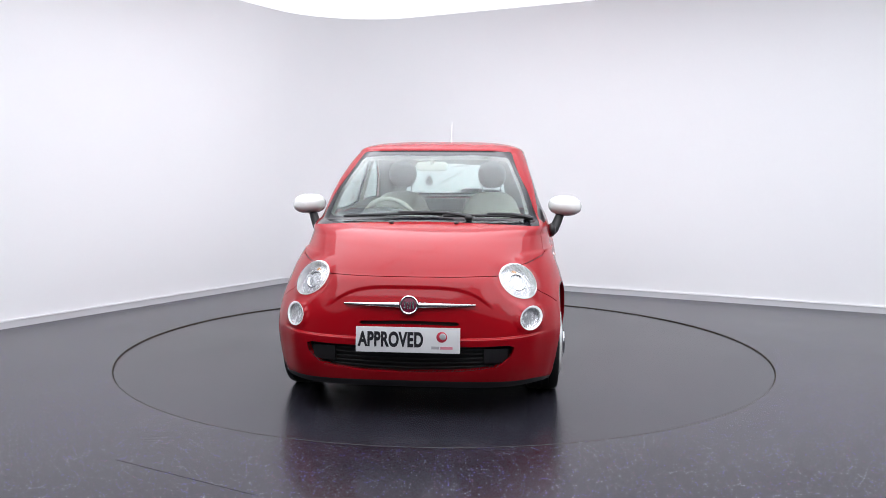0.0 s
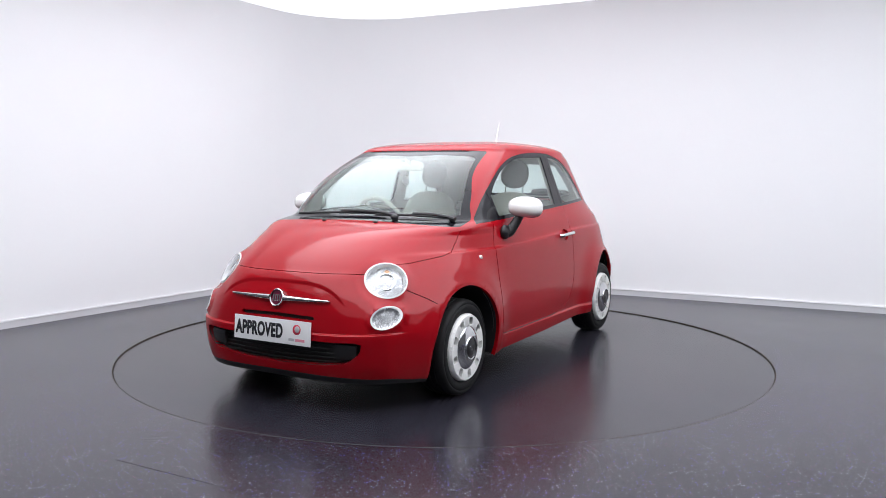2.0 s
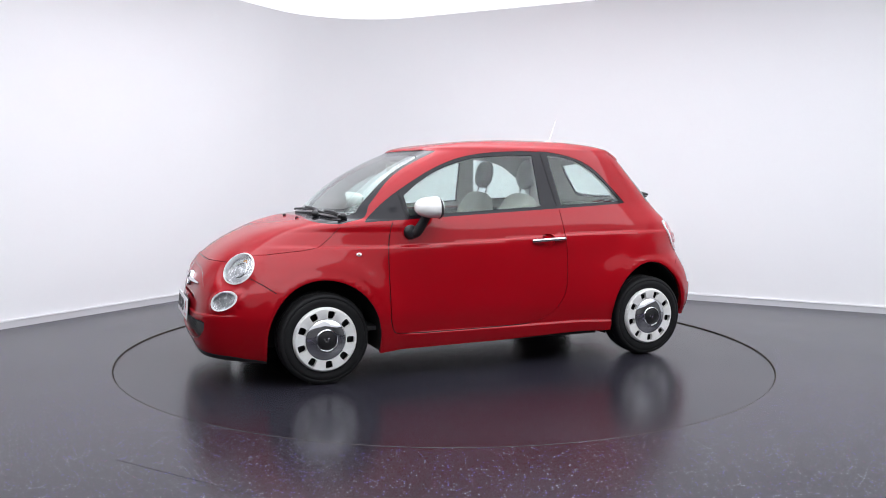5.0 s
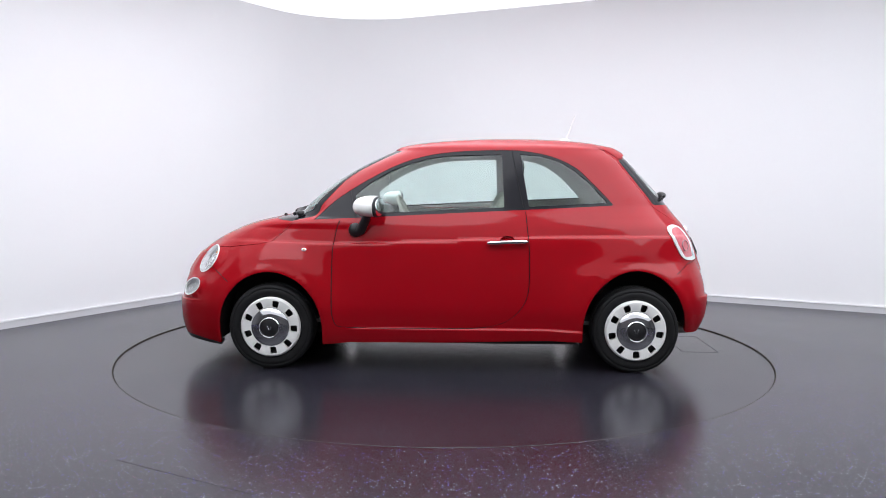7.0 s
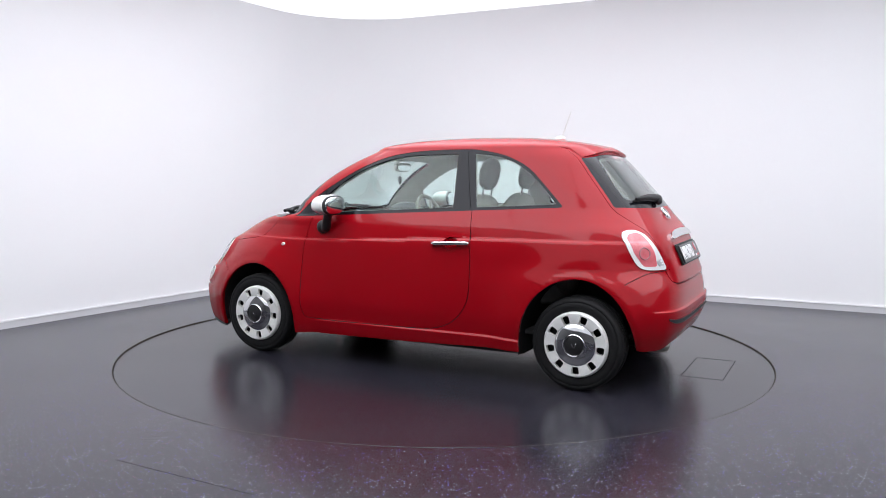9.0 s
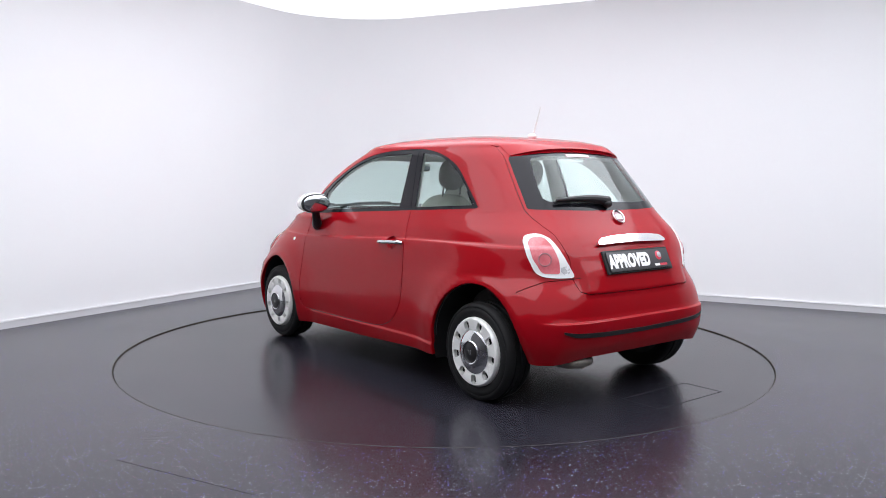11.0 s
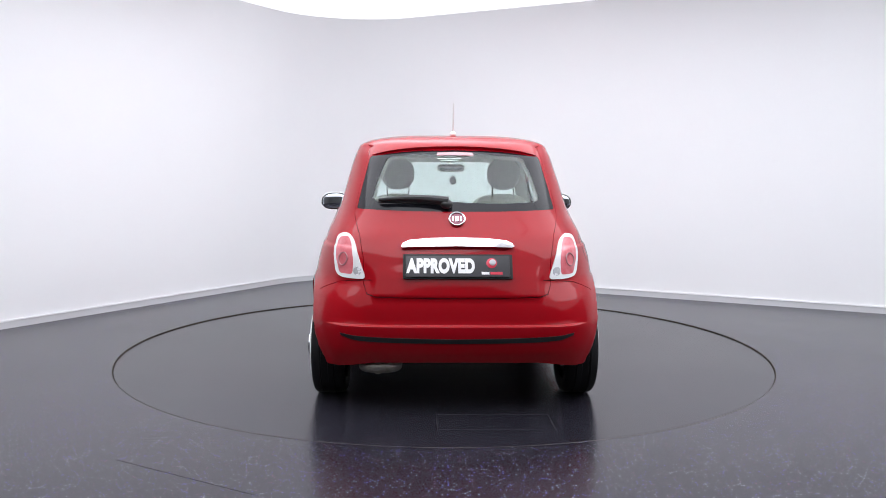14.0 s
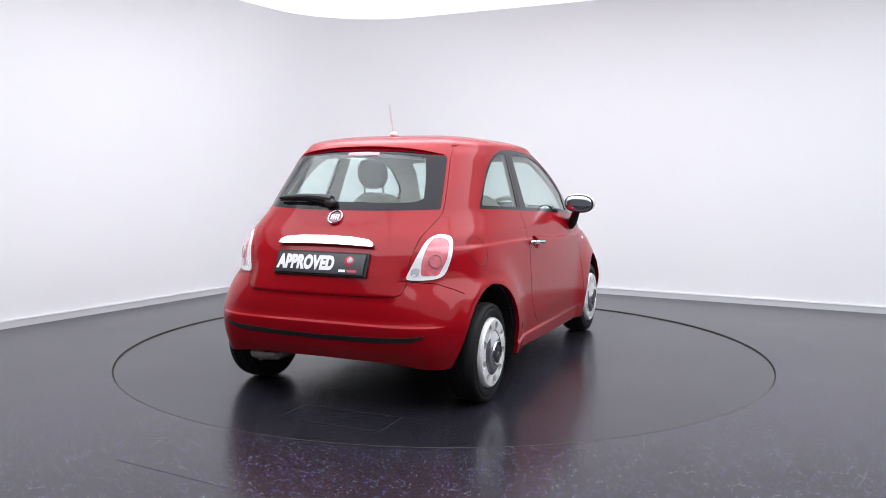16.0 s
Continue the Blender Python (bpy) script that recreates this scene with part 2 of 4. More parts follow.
def inset(line, d):
    out = []
    for i, p in enumerate(line):
        t = (line[min(i + 1, len(line) - 1)] - line[max(i - 1, 0)]).normalized()
        out.append(p - Vector((-t.y, t.x)) * d)
    return out


skirt = wall_strip("baseboard", inset(LINE, 0.012), 0.0095, 0.0, 0.062, SKIRT, "pale grey vinyl skirting with a white top edge")
cap = wall_strip("trim", inset(LINE, 0.017), 0.0145, 0.0622, 0.074, SKIRT_TOP, "white top edge of the skirting")

RING, FLOOR_Z = 2.236, 0.007     # the fixed floor stands a little above the turntable


def floor_sheet():
    """The fixed floor, with a round opening for the turntable."""
    bm = bmesh.new()
    n = 192
    ring = [Vector((RING * math.cos(2 * math.pi * k / n), RING * math.sin(2 * math.pi * k / n), FLOOR_Z)) for k in range(n)]
    inner_top = [bm.verts.new(p) for p in ring]
    inner_low = [bm.verts.new(p - Vector((0, 0, 0.05))) for p in ring]
    far = []
    for p in ring:
        d = Vector((p.x, p.y, 0)).normalized()
        s = 9.5 / max(abs(d.x), abs(d.y))
        far.append(bm.verts.new((d.x * s, d.y * s, FLOOR_Z)))
    for k in range(n):
        j = (k + 1) % n
        bm.faces.new((inner_top[k], inner_top[j], far[j], far[k]))
        bm.faces.new((inner_top[k], inner_low[k], inner_low[j], inner_top[j]))
    return tagged(part("floor", bm, VINYL), "dark grey speckled vinyl studio floor", "floor", kind="structure")


floor_sheet()
bm = bmesh.new()
box(bm, (0.80, 0.0011, 0.0006), pose(-1.06, -2.61, FLOOR_Z + 0.0003, 0, 0, -29))
tagged(part("floor_joint", bm, DARK), "fine welded joint in the vinyl floor", "floor joint", kind="structure")
bm = bmesh.new()
lathe(bm, [(0.02, -0.049), (RING + 0.3, -0.049)], pose(0, 0, 0), 96)
tagged(part("ground", bm, DARK), "dark pit under the turntable gap", "ground", kind="structure")
bm = bmesh.new()
for p in ((-9.5, -9.5), (9.5, -9.5), (9.5, 9.5), (-9.5, 9.5)):
    bm.verts.new((*p, CEIL)), bm.verts.new((*p, CEIL + 0.15))
v = list(bm.verts)
bm.faces.new((v[0], v[2], v[4], v[6])), bm.faces.new((v[7], v[5], v[3], v[1]))
for k in range(4):
    a, b = 2 * k, (2 * k + 2) % 8
    bm.faces.new((v[a], v[b], v[b + 1], v[a + 1]))
# a thin board joint on the ceiling
for c, l, az in (((0.62, 3.0), 3.6, 60.0),):
    box(bm, (l, 0.012, 0.003), pose(c[0], c[1], CEIL - 0.0016, 0, 0, az))
tagged(part("ceiling", bm, CEILING), "white backlit stretch ceiling that lights the studio", "ceiling", kind="structure")

# extra glow that evens out the walls; the ceiling in view has no panels
for i, (lx, ly) in enumerate(PANELS):
    if i:
        copy_thing(first_lamp, pose(lx, ly, CEIL, 0, 0, -26.86))
        continue
    first_lamp = tagged(new("unseen_ceiling_light"), "added square white light panel under the ceiling, out of view", "lamp", "ceiling light panels")
    bm = bmesh.new()
    for sx, sy, w, d in ((0, 0.994, 1.996, 0.008), (0, -0.994, 1.996, 0.008), (0.994, 0, 0.008, 1.98), (-0.994, 0, 0.008, 1.98)):
        box(bm, (w, d, 0.02), pose(sx, sy, -0.0102), 0.001, 1)
    part("frame", bm, SKIRT_TOP, first_lamp)
    bm = bmesh.new()
    box(bm, (1.978, 1.978, 0.012), pose(0, 0, -0.009), 0.002)
    part("diffuser", bm, DIFFUSER, first_lamp, "glowing white diffuser")
    first_lamp.matrix_world = pose(lx, ly, CEIL, 0, 0, -26.86)

# ---- the turntable ----
turntable = tagged(new("turntable"), "round turntable sunk a little into the floor, plain dark vinyl", "turntable")
bm = bmesh.new()
lathe(bm, [(0.001, 0.0), (0.8, 0.0), (1.6, 0.0), (RING - 0.010, 0.0), (RING - 0.010, -0.04)], pose(0, 0, 0), 192)
part("deck", bm, DECK, turntable)
bm = bmesh.new()
lathe(bm, [(RING - 0.0045, -0.03), (RING - 0.0045, FLOOR_Z + 0.0006), (RING - 0.0008, FLOOR_Z + 0.0006), (RING - 0.0008, -0.03)], pose(0, 0, 0), 192)
part("edge_ring", bm, RING_METAL, turntable, "thin worn metal edge ring")
bm = bmesh.new()
for sx, sy, w, d in ((0, 0.29, 0.25, 0.004), (0, -0.29, 0.25, 0.004), (0.125, 0, 0.004, 0.58), (-0.125, 0, 0.004, 0.58)):
    box(bm, (w, d, 0.001), pose(sx - 1.82, sy - 0.21, 0.0006))
part("hatch_joint", bm, DARK, turntable, "fine square joint of a service hatch")

# ---- the car's form ----
OFF = Vector((-0.072, -0.025, 0.0))
WHEEL_R, WHEEL_X, TRACK = 0.274, 1.15, 0.70
TOP, RISE = 1.40, 0.090


def curve(pairs):
    """A smooth monotone interpolation through (place, value) pairs."""
    xs, ys = np.array(pairs, float).T
    h, d = np.diff(xs), np.diff(ys) / np.diff(xs)
    m = np.zeros(len(xs))
    m[0], m[-1] = d[0], d[-1]
    for i in range(1, len(xs) - 1):
        if d[i - 1] * d[i] > 0:
            w1, w2 = 2 * h[i] + h[i - 1], h[i] + 2 * h[i - 1]
            m[i] = (w1 + w2) / (w1 / d[i - 1] + w2 / d[i])

    def f(x):
        x = np.clip(np.asarray(x, float), xs[0], xs[-1])
        i = np.clip(np.searchsorted(xs, x) - 1, 0, len(xs) - 2)
        t = (x - xs[i]) / h[i]
        return ((1 + 2 * t) * (1 - t) ** 2 * ys[i] + t * (1 - t) ** 2 * h[i] * m[i] + t * t * (3 - 2 * t) * ys[i + 1] + t * t * (t - 1) * h[i] * m[i + 1])
    return f


# centre line of nose, bonnet and windscreen; of the tail; half width; all by height
NOSE = curve([(0.08, 1.70), (0.13, 1.765), (0.19, 1.815), (0.30, 1.838), (0.40, 1.842), (0.50, 1.832), (0.585, 1.815), (0.66, 1.780), (0.71, 1.745), (0.75, 1.705),
              (0.80, 1.635), (0.85, 1.54), (0.90, 1.42), (0.935, 1.29), (0.96, 1.16), (0.975, 1.06), (1.06, 0.955), (1.162, 0.83), (1.284, 0.64), (1.36, 0.49), (1.40, 0.40)])
TAIL = curve([(0.08, -1.47), (0.20, -1.57), (0.28, -1.615), (0.36, -1.655), (0.46, -1.672), (0.55, -1.668), (0.62, -1.655), (0.71, -1.632), (0.81, -1.60),
              (0.90, -1.55), (1.0, -1.475), (1.07, -1.425), (1.25, -1.262), (1.36, -1.155), (1.40, -1.10)])
HALF = curve([(0.08, 0.70), (0.18, 0.765), (0.28, 0.787), (0.42, 0.803), (0.60, 0.800), (0.75, 0.785), (0.85, 0.768), (0.92, 0.752), (0.97, 0.734), (1.02, 0.714),
              (1.15, 0.671), (1.28, 0.629), (1.36, 0.602), (1.40, 0.584)])
MIDDLE = curve([(0.08, 0.0), (0.9, 0.0), (1.0, -0.05), (1.2, -0.2), (1.40, -0.39)])
ROUND_F = curve([(0.08, 5.0), (0.40, 5.0), (0.50, 4.7), (0.60, 4.0), (0.68, 3.6), (0.80, 3.3), (0.89, 3.6), (0.95, 4.9), (1.05, 6.0), (1.2, 6.5), (1.40, 5.2)])
ROUND_R = curve([(0.08, 5.6), (0.45, 5.6), (0.58, 5.0), (0.70, 4.2), (0.90, 4.6), (0.98, 4.2), (1.06, 3.9), (1.2, 3.9), (1.35, 3.8), (1.40, 3.6)])


def spans(tau):
    """Height, front, tail, half width, middle and roundness at each level; beyond TOP the levels close over the roof."""
    t = np.minimum(tau, TOP)
    a = np.clip((tau - TOP) / 0.5, 0, 1) * math.pi / 2
    c = np.cos(a)
    mid = MIDDLE(t)
    return (t + RISE * np.sin(a), mid + (NOSE(t) - mid) * c ** 1.25, mid + (TAIL(t) - mid) * c, HALF(t) * c ** 0.7, mid,
            ROUND_F(t) + (2.6 - ROUND_F(t)) * (1 - c), ROUND_R(t) + (3.0 - ROUND_R(t)) * (1 - c))


def plain(psi, tau):
    z, f, b, w, mid, nf, nb = spans(tau)
    c, s = np.cos(psi), np.sin(psi)
    n = np.where(c > 0, nf, nb)
    k = (np.abs(c) ** n + np.abs(s) ** n) ** (1 / n)
    reach = np.where(c > 0, f - mid, mid - b)
    return np.stack([mid + reach * c / k, w * s / k, z], -1)


def step(x, a, b):
    t = np.clip((x - a) / (b - a), 0, 1)
    return t * t * (3 - 2 * t)


def swell(p):
    """How far the skin stands proud of the plain form: wheel arches, shoulder line, bumper edges."""
    x, y, z = p[..., 0], np.abs(p[..., 1]), p[..., 2]
    side = step(y, 0.40, 0.62)
    d = np.zeros_like(x)
    for cx, rx, rz in ((WHEEL_X, 0.335, 0.345), (-WHEEL_X, 0.335, 0.372)):
        r = np.hypot((x - cx) / rx, (z - WHEEL_R) / rz)
        d += side * (0.012 * np.exp(-((r - 1.0) / 0.09) ** 2) + 0.030 * np.exp(-((r - 1.12) / 0.34) ** 2))
    line = 0.862 - 0.055 * step(x, -0.9, 0.9)
    d += 0.009 * side * step(line - z, -0.004, 0.010) * step(z, line - 0.22, line - 0.02) * step(np.abs(x), 1.75, 1.1)
    d += 0.012 * side * step(z, 0.284, 0.268) * step(np.abs(x + 0.10), 0.80, 0.66)
    front = step(x, 1.35, 1.55)
    lip = 0.412 + 0.016 * np.clip(y / 0.63, 0, 1) ** 2
    d += 0.014 * front * step(lip - z, -0.003, 0.006) * step(y, 0.70, 0.60)
    brow = 0.660 - 0.10 * np.clip(y / 0.42, 0, 1) ** 4
    d += 0.008 * front * step(z, brow - 0.006, brow + 0.014) * step(z, 0.73, 0.70) * step(y, 0.44, 0.36)
    for cy, cz, r in ((0.610, 0.503, 0.056),):
        q = np.hypot(y - cy, z - cz) / r
        d += 0.012 * front * np.exp(-((q - 1.0) / 0.22) ** 2)
    back = step(-x, 1.30, 1.5)
    d += 0.015 * back * step(0.476 - z, -0.003, 0.006) * step(y, 0.68, 0.58)
    d += 0.010 * back * step(z, 0.60, 0.63) * step(z, 0.80, 0.70) * step(y, 0.46, 0.40)
    return d


LAMP_AT = np.array((1.600, 0.548, 0.681))
LAMP_OUT = np.array((math.cos(radians(30)) * math.cos(radians(30)), math.cos(radians(30)) * math.sin(radians(30)), math.sin(radians(30))))


def skin(psi, tau, push=0.0):
    h = 1e-3
    psi, tau = np.asarray(psi, float), np.asarray(tau, float)
    p = plain(psi, tau)
    n = np.cross(plain(psi + h, tau) - plain(psi - h, tau), plain(psi, tau + h) - plain(psi, np.maximum(tau - h, 0.08)))
    n /= np.linalg.norm(n, axis=-1, keepdims=True) + 1e-12
    p = p + n * swell(p)[..., None]
    # the headlight stands in a flatter, more upright face of the wing
    q = p - LAMP_AT
    h = q @ LAMP_OUT
    r = np.linalg.norm(q - h[..., None] * LAMP_OUT, axis=-1)
    w = (1 - step(r, 0.085, 0.165)) * (np.abs(h) < 0.16) * (p[..., 0] > 1.2)
    dome = 0.018 * np.clip(1 - (r / 0.13) ** 2, 0, 1)
    p = p - LAMP_OUT * (w * (0.75 * h - dome))[..., None]
    return p + n * push


def skin_normal(psi, tau):
    h = 2e-3
    n = np.cross(skin(psi + h, tau) - skin(psi - h, tau), skin(psi, np.minimum(tau + h, 1.899)) - skin(psi, np.maximum(tau - h, 0.081)))
    return n / (np.linalg.norm(n, axis=-1, keepdims=True) + 1e-12)


def side_at(x, z):
    """Level and bearing of a point of the flank, seen from the side."""
    zz, f, b, w, mid, nf, nb = [float(v) for v in spans(np.array(z))]
    n, reach = (nf, f - mid) if x > mid else (nb, mid - b)
    u = min(abs(x - mid) / reach, 0.9999)
    return math.atan2((1 - u ** n) ** (1 / n), math.copysign(u, x - mid)), z


def front_at(y, z, back=False):
    """The same for a point seen from ahead or from behind."""
    zz, f, b, w, mid, nf, nb = [float(v) for v in spans(np.array(z))]
    n = nb if back else nf
    s = min(max(y, 0.0) / w, 0.9999)
    u = (1 - s ** n) ** (1 / n)
    return math.atan2(s, -u if back else u), z


# the drawing plane: bearing and level in about metres
_t = np.linspace(0.08, 1.899, 3000)
_s = spans(_t)
_len = np.concatenate([[0], np.cumsum(np.sqrt(np.diff(_s[0]) ** 2 + 0.35 * np.diff(_s[1]) ** 2 + 0.25 * np.diff(_s[2]) ** 2 + 0.25 * np.diff(_s[3]) ** 2))])
AROUND = 1.55


def to_plane(q):
    return (q[0] * AROUND, float(np.interp(q[1], _t, _len)))


def outline(points, step_len=0.02, closed=True, rounding=0):
    """A closed outline on the drawing plane from points ('s', x, z), ('f', y, z) or ('b', y, z), sampled finely between."""
    pts = list(points)
    out = []
    n = len(pts)
    for i in range(n if closed else n - 1):
        a, b = pts[i], pts[(i + 1) % n]
        same = a[0] == b[0]
        count = max(2, int(math.hypot(b[1] - a[1], b[2] - a[2]) / step_len) + 1) if same else 6
        pa, pb = place(a), place(b)
        for k in range(count):
            t = k / count
            if same:
                out.append(place((a[0], a[1] + (b[1] - a[1]) * t, a[2] + (b[2] - a[2]) * t)))
            else:
                out.append((pa[0] + (pb[0] - pa[0]) * t, pa[1] + (pb[1] - pa[1]) * t))
    if not closed:
        out.append(place(pts[-1]))
    return out


def place(p):
    if p[0] == "s":
        return to_plane(side_at(p[1], p[2]))
    return to_plane(front_at(p[1], p[2], p[0] == "b"))


def rounded(points, r, seg=5):
    """Round the corners of (x, z) points by arcs of about that size."""
    out = []
    n = len(points)
    for i in range(n):
        a, p, b = (Vector(points[j % n]) for j in (i - 1, i, i + 1))
        da, db = (a - p), (b - p)
        ra, rb = min(r, da.length * 0.45), min(r, db.length * 0.45)
        s, e = p + da.normalized() * ra, p + db.normalized() * rb
        for k in range(seg + 1):
            t = k / seg
            out.append(tuple((1 - t) ** 2 * s + 2 * t * (1 - t) * p + t * t * e))
    return out


def smooth_line(points, per=6):
    """A flowing open line through (x, z) points."""
    P = [Vector(p) for p in points]
    P = [2 * P[0] - P[1]] + P + [2 * P[-1] - P[-2]]
    out = []
    for i in range(1, len(P) - 2):
        for k in range(per):
            t = k / per
            a, b, c, d = P[i - 1:i + 3]
            out.append(tuple(0.5 * (2 * b + (c - a) * t + (2 * a - 5 * b + 4 * c - d) * t * t + (3 * b - a - 3 * c + d) * t ** 3)))
    out.append(tuple(P[-2]))
    return out


def seen(kind, pts):
    return [(kind, *p) for p in pts]


def lamp_circle(r, n=36):
    """The round outline of the headlight on the drawing plane."""
    a = np.cross([0, 0, 1.0], LAMP_OUT)
    a /= np.linalg.norm(a)
    b = np.cross(LAMP_OUT, a)
    out = []
    for k in range(n):
        goal = LAMP_AT + r * (1.14 * math.cos(2 * math.pi * k / n) * a + math.sin(2 * math.pi * k / n) * b)
        x = np.array(front_at(goal[1], goal[2]))
        for _ in range(5):
            base = skin(x[0:1], x[1:2])[0]
            J = np.stack([(skin(x[0:1] + 1e-3, x[1:2])[0] - base) / 1e-3, (skin(x[0:1], x[1:2] + 1e-3)[0] - base) / 1e-3], 1)
            move = np.linalg.lstsq(J, goal - base, rcond=None)[0]
            x = x + np.clip(move, -0.05, 0.05)
        out.append(to_plane(x))
    return out


def oval(kind, cx, cz, rx, rz, n=40):
    return outline([(kind, cx + rx * math.cos(2 * math.pi * k / n), cz + rz * math.sin(2 * math.pi * k / n)) for k in range(n)], 0.05)


def ribbon(line, width):
    """A narrow closed band along a line on the drawing plane."""
    L = [Vector(p) for p in line]
    keep = [L[0]]
    for p in L[1:]:
        if (p - keep[-1]).length > 0.006:
            keep.append(p)
    L = keep
    closed = (L[0] - L[-1]).length < 0.03
    left, right = [], []
    for i, p in enumerate(L):
        if closed:
            d = (L[(i + 1) % len(L)] - L[i - 1])
        else:
            d = L[min(i + 1, len(L) - 1)] - L[max(i - 1, 0)]
        d.normalize()
        n = Vector((-d.y, d.x)) * width / 2
        left.append(tuple(p + n)), right.append(tuple(p - n))
    return left, right, closed


def inside(poly, pts):
    """Which points lie in a polygon."""
    x, y = pts[:, 0], pts[:, 1]
    got = np.zeros(len(pts), bool)
    P = np.array(poly)
    for a, b in zip(P, np.roll(P, -1, 0)):
        if a[1] == b[1]:
            continue
        got ^= ((a[1] > y) != (b[1] > y)) & (x < (b[0] - a[0]) * (y - a[1]) / (b[1] - a[1]) + a[0])
    return got


GAP = 0.0048
areas = []      # (name, test polygons) by rank: the first that holds a triangle takes it


def area(name, poly):
    areas.append((name, [poly], None))
    return poly


def seam(line, width=GAP):
    left, right, closed = ribbon(line, width)
    if closed:
        areas.append(("seam", [left, right], "ring"))
    else:
        areas.append(("seam", [left + right[::-1]], None))


def crease(line, width=0.012):
    """Extra edges along a fold of the skin."""
    for k in (1.0, 0.55, 0.15):
        left, right, closed = ribbon(line, width * k)
        areas.append(("", [left + right[::-1]], None))


# openings first
def arch(cx, rx, rz):
    pts = [(cx + rx * math.cos(math.pi * k / 28), WHEEL_R + rz * math.sin(math.pi * k / 28)) for k in range(29)]
    return outline(seen("s", [(cx + rx, 0.06)] + pts + [(cx - rx, 0.06)]))


area("void", arch(WHEEL_X - 0.005, 0.330, 0.343))
area("void", arch(-WHEEL_X + 0.012, 0.325, 0.368))
area("void", outline(seen("s", [(0.83, 0.06), (0.82, 0.180), (0.0, 0.190), (-0.83, 0.215), (-0.83, 0.06)])))
area("void", outline([("s", -1.44, 0.06), ("s", -1.45, 0.27), ("b", 0.66, 0.265), ("b", 0.40, 0.282), ("b", 0.0, 0.284), ("b", 0.0, 0.06), ("b", 0.5, 0.06)]))
area("void", outline([("f", 0.0, 0.166), ("f", 0.45, 0.168), ("f", 0.62, 0.170), ("s", 1.60, 0.168), ("s", 1.47, 0.164), ("s", 1.47, 0.06), ("f", 0.5, 0.06), ("f", 0.0, 0.06)]))
area("lower_lip", outline([("f", 0.0, 0.198), ("f", 0.45, 0.198), ("f", 0.62, 0.194), ("s", 1.60, 0.186), ("s", 1.47, 0.176), ("s", 1.47, 0.06), ("f", 0.5, 0.06), ("f", 0.0, 0.06)]))
# lamps
area("headlight", lamp_circle(0.0935))
area("headlight_ring", lamp_circle(0.103))
area("fog_lamp", oval("f", 0.610, 0.503, 0.047, 0.049))
area("fog_ring", oval("f", 0.610, 0.503, 0.054, 0.056))
tail_shape = [(0.610, 0.705), (0.630, 0.730), (0.645, 0.814), (0.642, 0.890), (0.624, 0.922), (0.575, 0.931), (0.540, 0.905), (0.508, 0.807), (0.470, 0.703), (0.560, 0.700)]
tail_red = rounded([(0.606, 0.722), (0.630, 0.800), (0.630, 0.880), (0.612, 0.908), (0.566, 0.912), (0.550, 0.875), (0.536, 0.79), (0.540, 0.722)], 0.015)
area("reversing_lens", oval("b", 0.514, 0.741, 0.021, 0.022, 24))
area("tail_lens", outline(seen("b", tail_red)))
area("tail_lamp", outline(seen("b", rounded(tail_shape, 0.025))))
area("brake_light", outline([("b", 0.0, 1.350), ("b", 0.10, 1.347), ("b", 0.10, 1.364), ("b", 0.0, 1.368)]))
area("plate_handle", outline(seen("b", [(0.0, 0.906), (0.15, 0.903), (0.25, 0.893), (0.282, 0.878), (0.290, 0.862), (0.280, 0.858), (0.15, 0.862), (0.0, 0.864)])))
area("handle_recess", oval("s", -0.345, 0.822, 0.050, 0.040, 28))
# screens and windows
screen = [("f", y, z) for y, z in smooth_line([(0.0, 0.992), (0.25, 0.990), (0.48, 0.985), (0.58, 0.988)]) + smooth_line([(0.612, 1.01), (0.570, 1.15), (0.515, 1.27), (0.484, 1.342)]) + smooth_line([(0.460, 1.358), (0.25, 1.370), (0.0, 1.366)])]
area("windscreen", outline(screen))
frame_line = [("f", y, z) for y, z in smooth_line([(0.0, 0.966), (0.25, 0.962), (0.48, 0.955), (0.672, 0.942)]) + smooth_line([(0.674, 0.953), (0.636, 1.05), (0.604, 1.14), (0.543, 1.26), (0.500, 1.385)]) + smooth_line([(0.488, 1.396), (0.25, 1.408), (0.0, 1.412)])]
area("windscreen_border", outline(frame_line))
lower = lambda x: 0.953 - (x - 0.885) * 0.0535
door_pane = [(0.62, 1.115)] + smooth_line([(0.53, 1.187), (0.38, 1.272), (0.20, 1.334), (0.02, 1.363), (-0.31, 1.374)]) + [(-0.325, lower(-0.325) + 0.022), (0.60, lower(0.60) + 0.022)]
area("door_window", outline(seen("s", door_pane)))
quarter_pane = smooth_line([(-0.425, 1.376), (-0.56, 1.362), (-0.70, 1.315), (-0.845, 1.212), (-0.975, 1.075)]) + [(-0.965, lower(-0.965) + 0.018), (-0.48, lower(-0.48) + 0.018)]
area("quarter_window", outline(seen("s", quarter_pane)))
trim_line = smooth_line([(0.885, 0.953), (0.74, 1.082), (0.56, 1.198), (0.38, 1.293), (0.20, 1.356), (0.02, 1.386), (-0.16, 1.398), (-0.34, 1.401), (-0.466, 1.394), (-0.63, 1.360), (-0.775, 1.293), (-0.885, 1.193), (-1.0, 1.075), (-1.012, 1.055)]) + [(-0.995, lower(-0.995) - 0.002), (0.0, lower(0.0)), (0.6, lower(0.6))]
seam(outline(seen("s", [(-0.375, 1.39), (-0.40, 1.25), (-0.445, 1.04)]), closed=False), 0.005)
seam(outline(seen("s", [(0.655, 1.145), (0.635, 1.05), (0.61, 0.965)]), closed=False), 0.004)
area("window_trim", outline(seen("s", trim_line)))
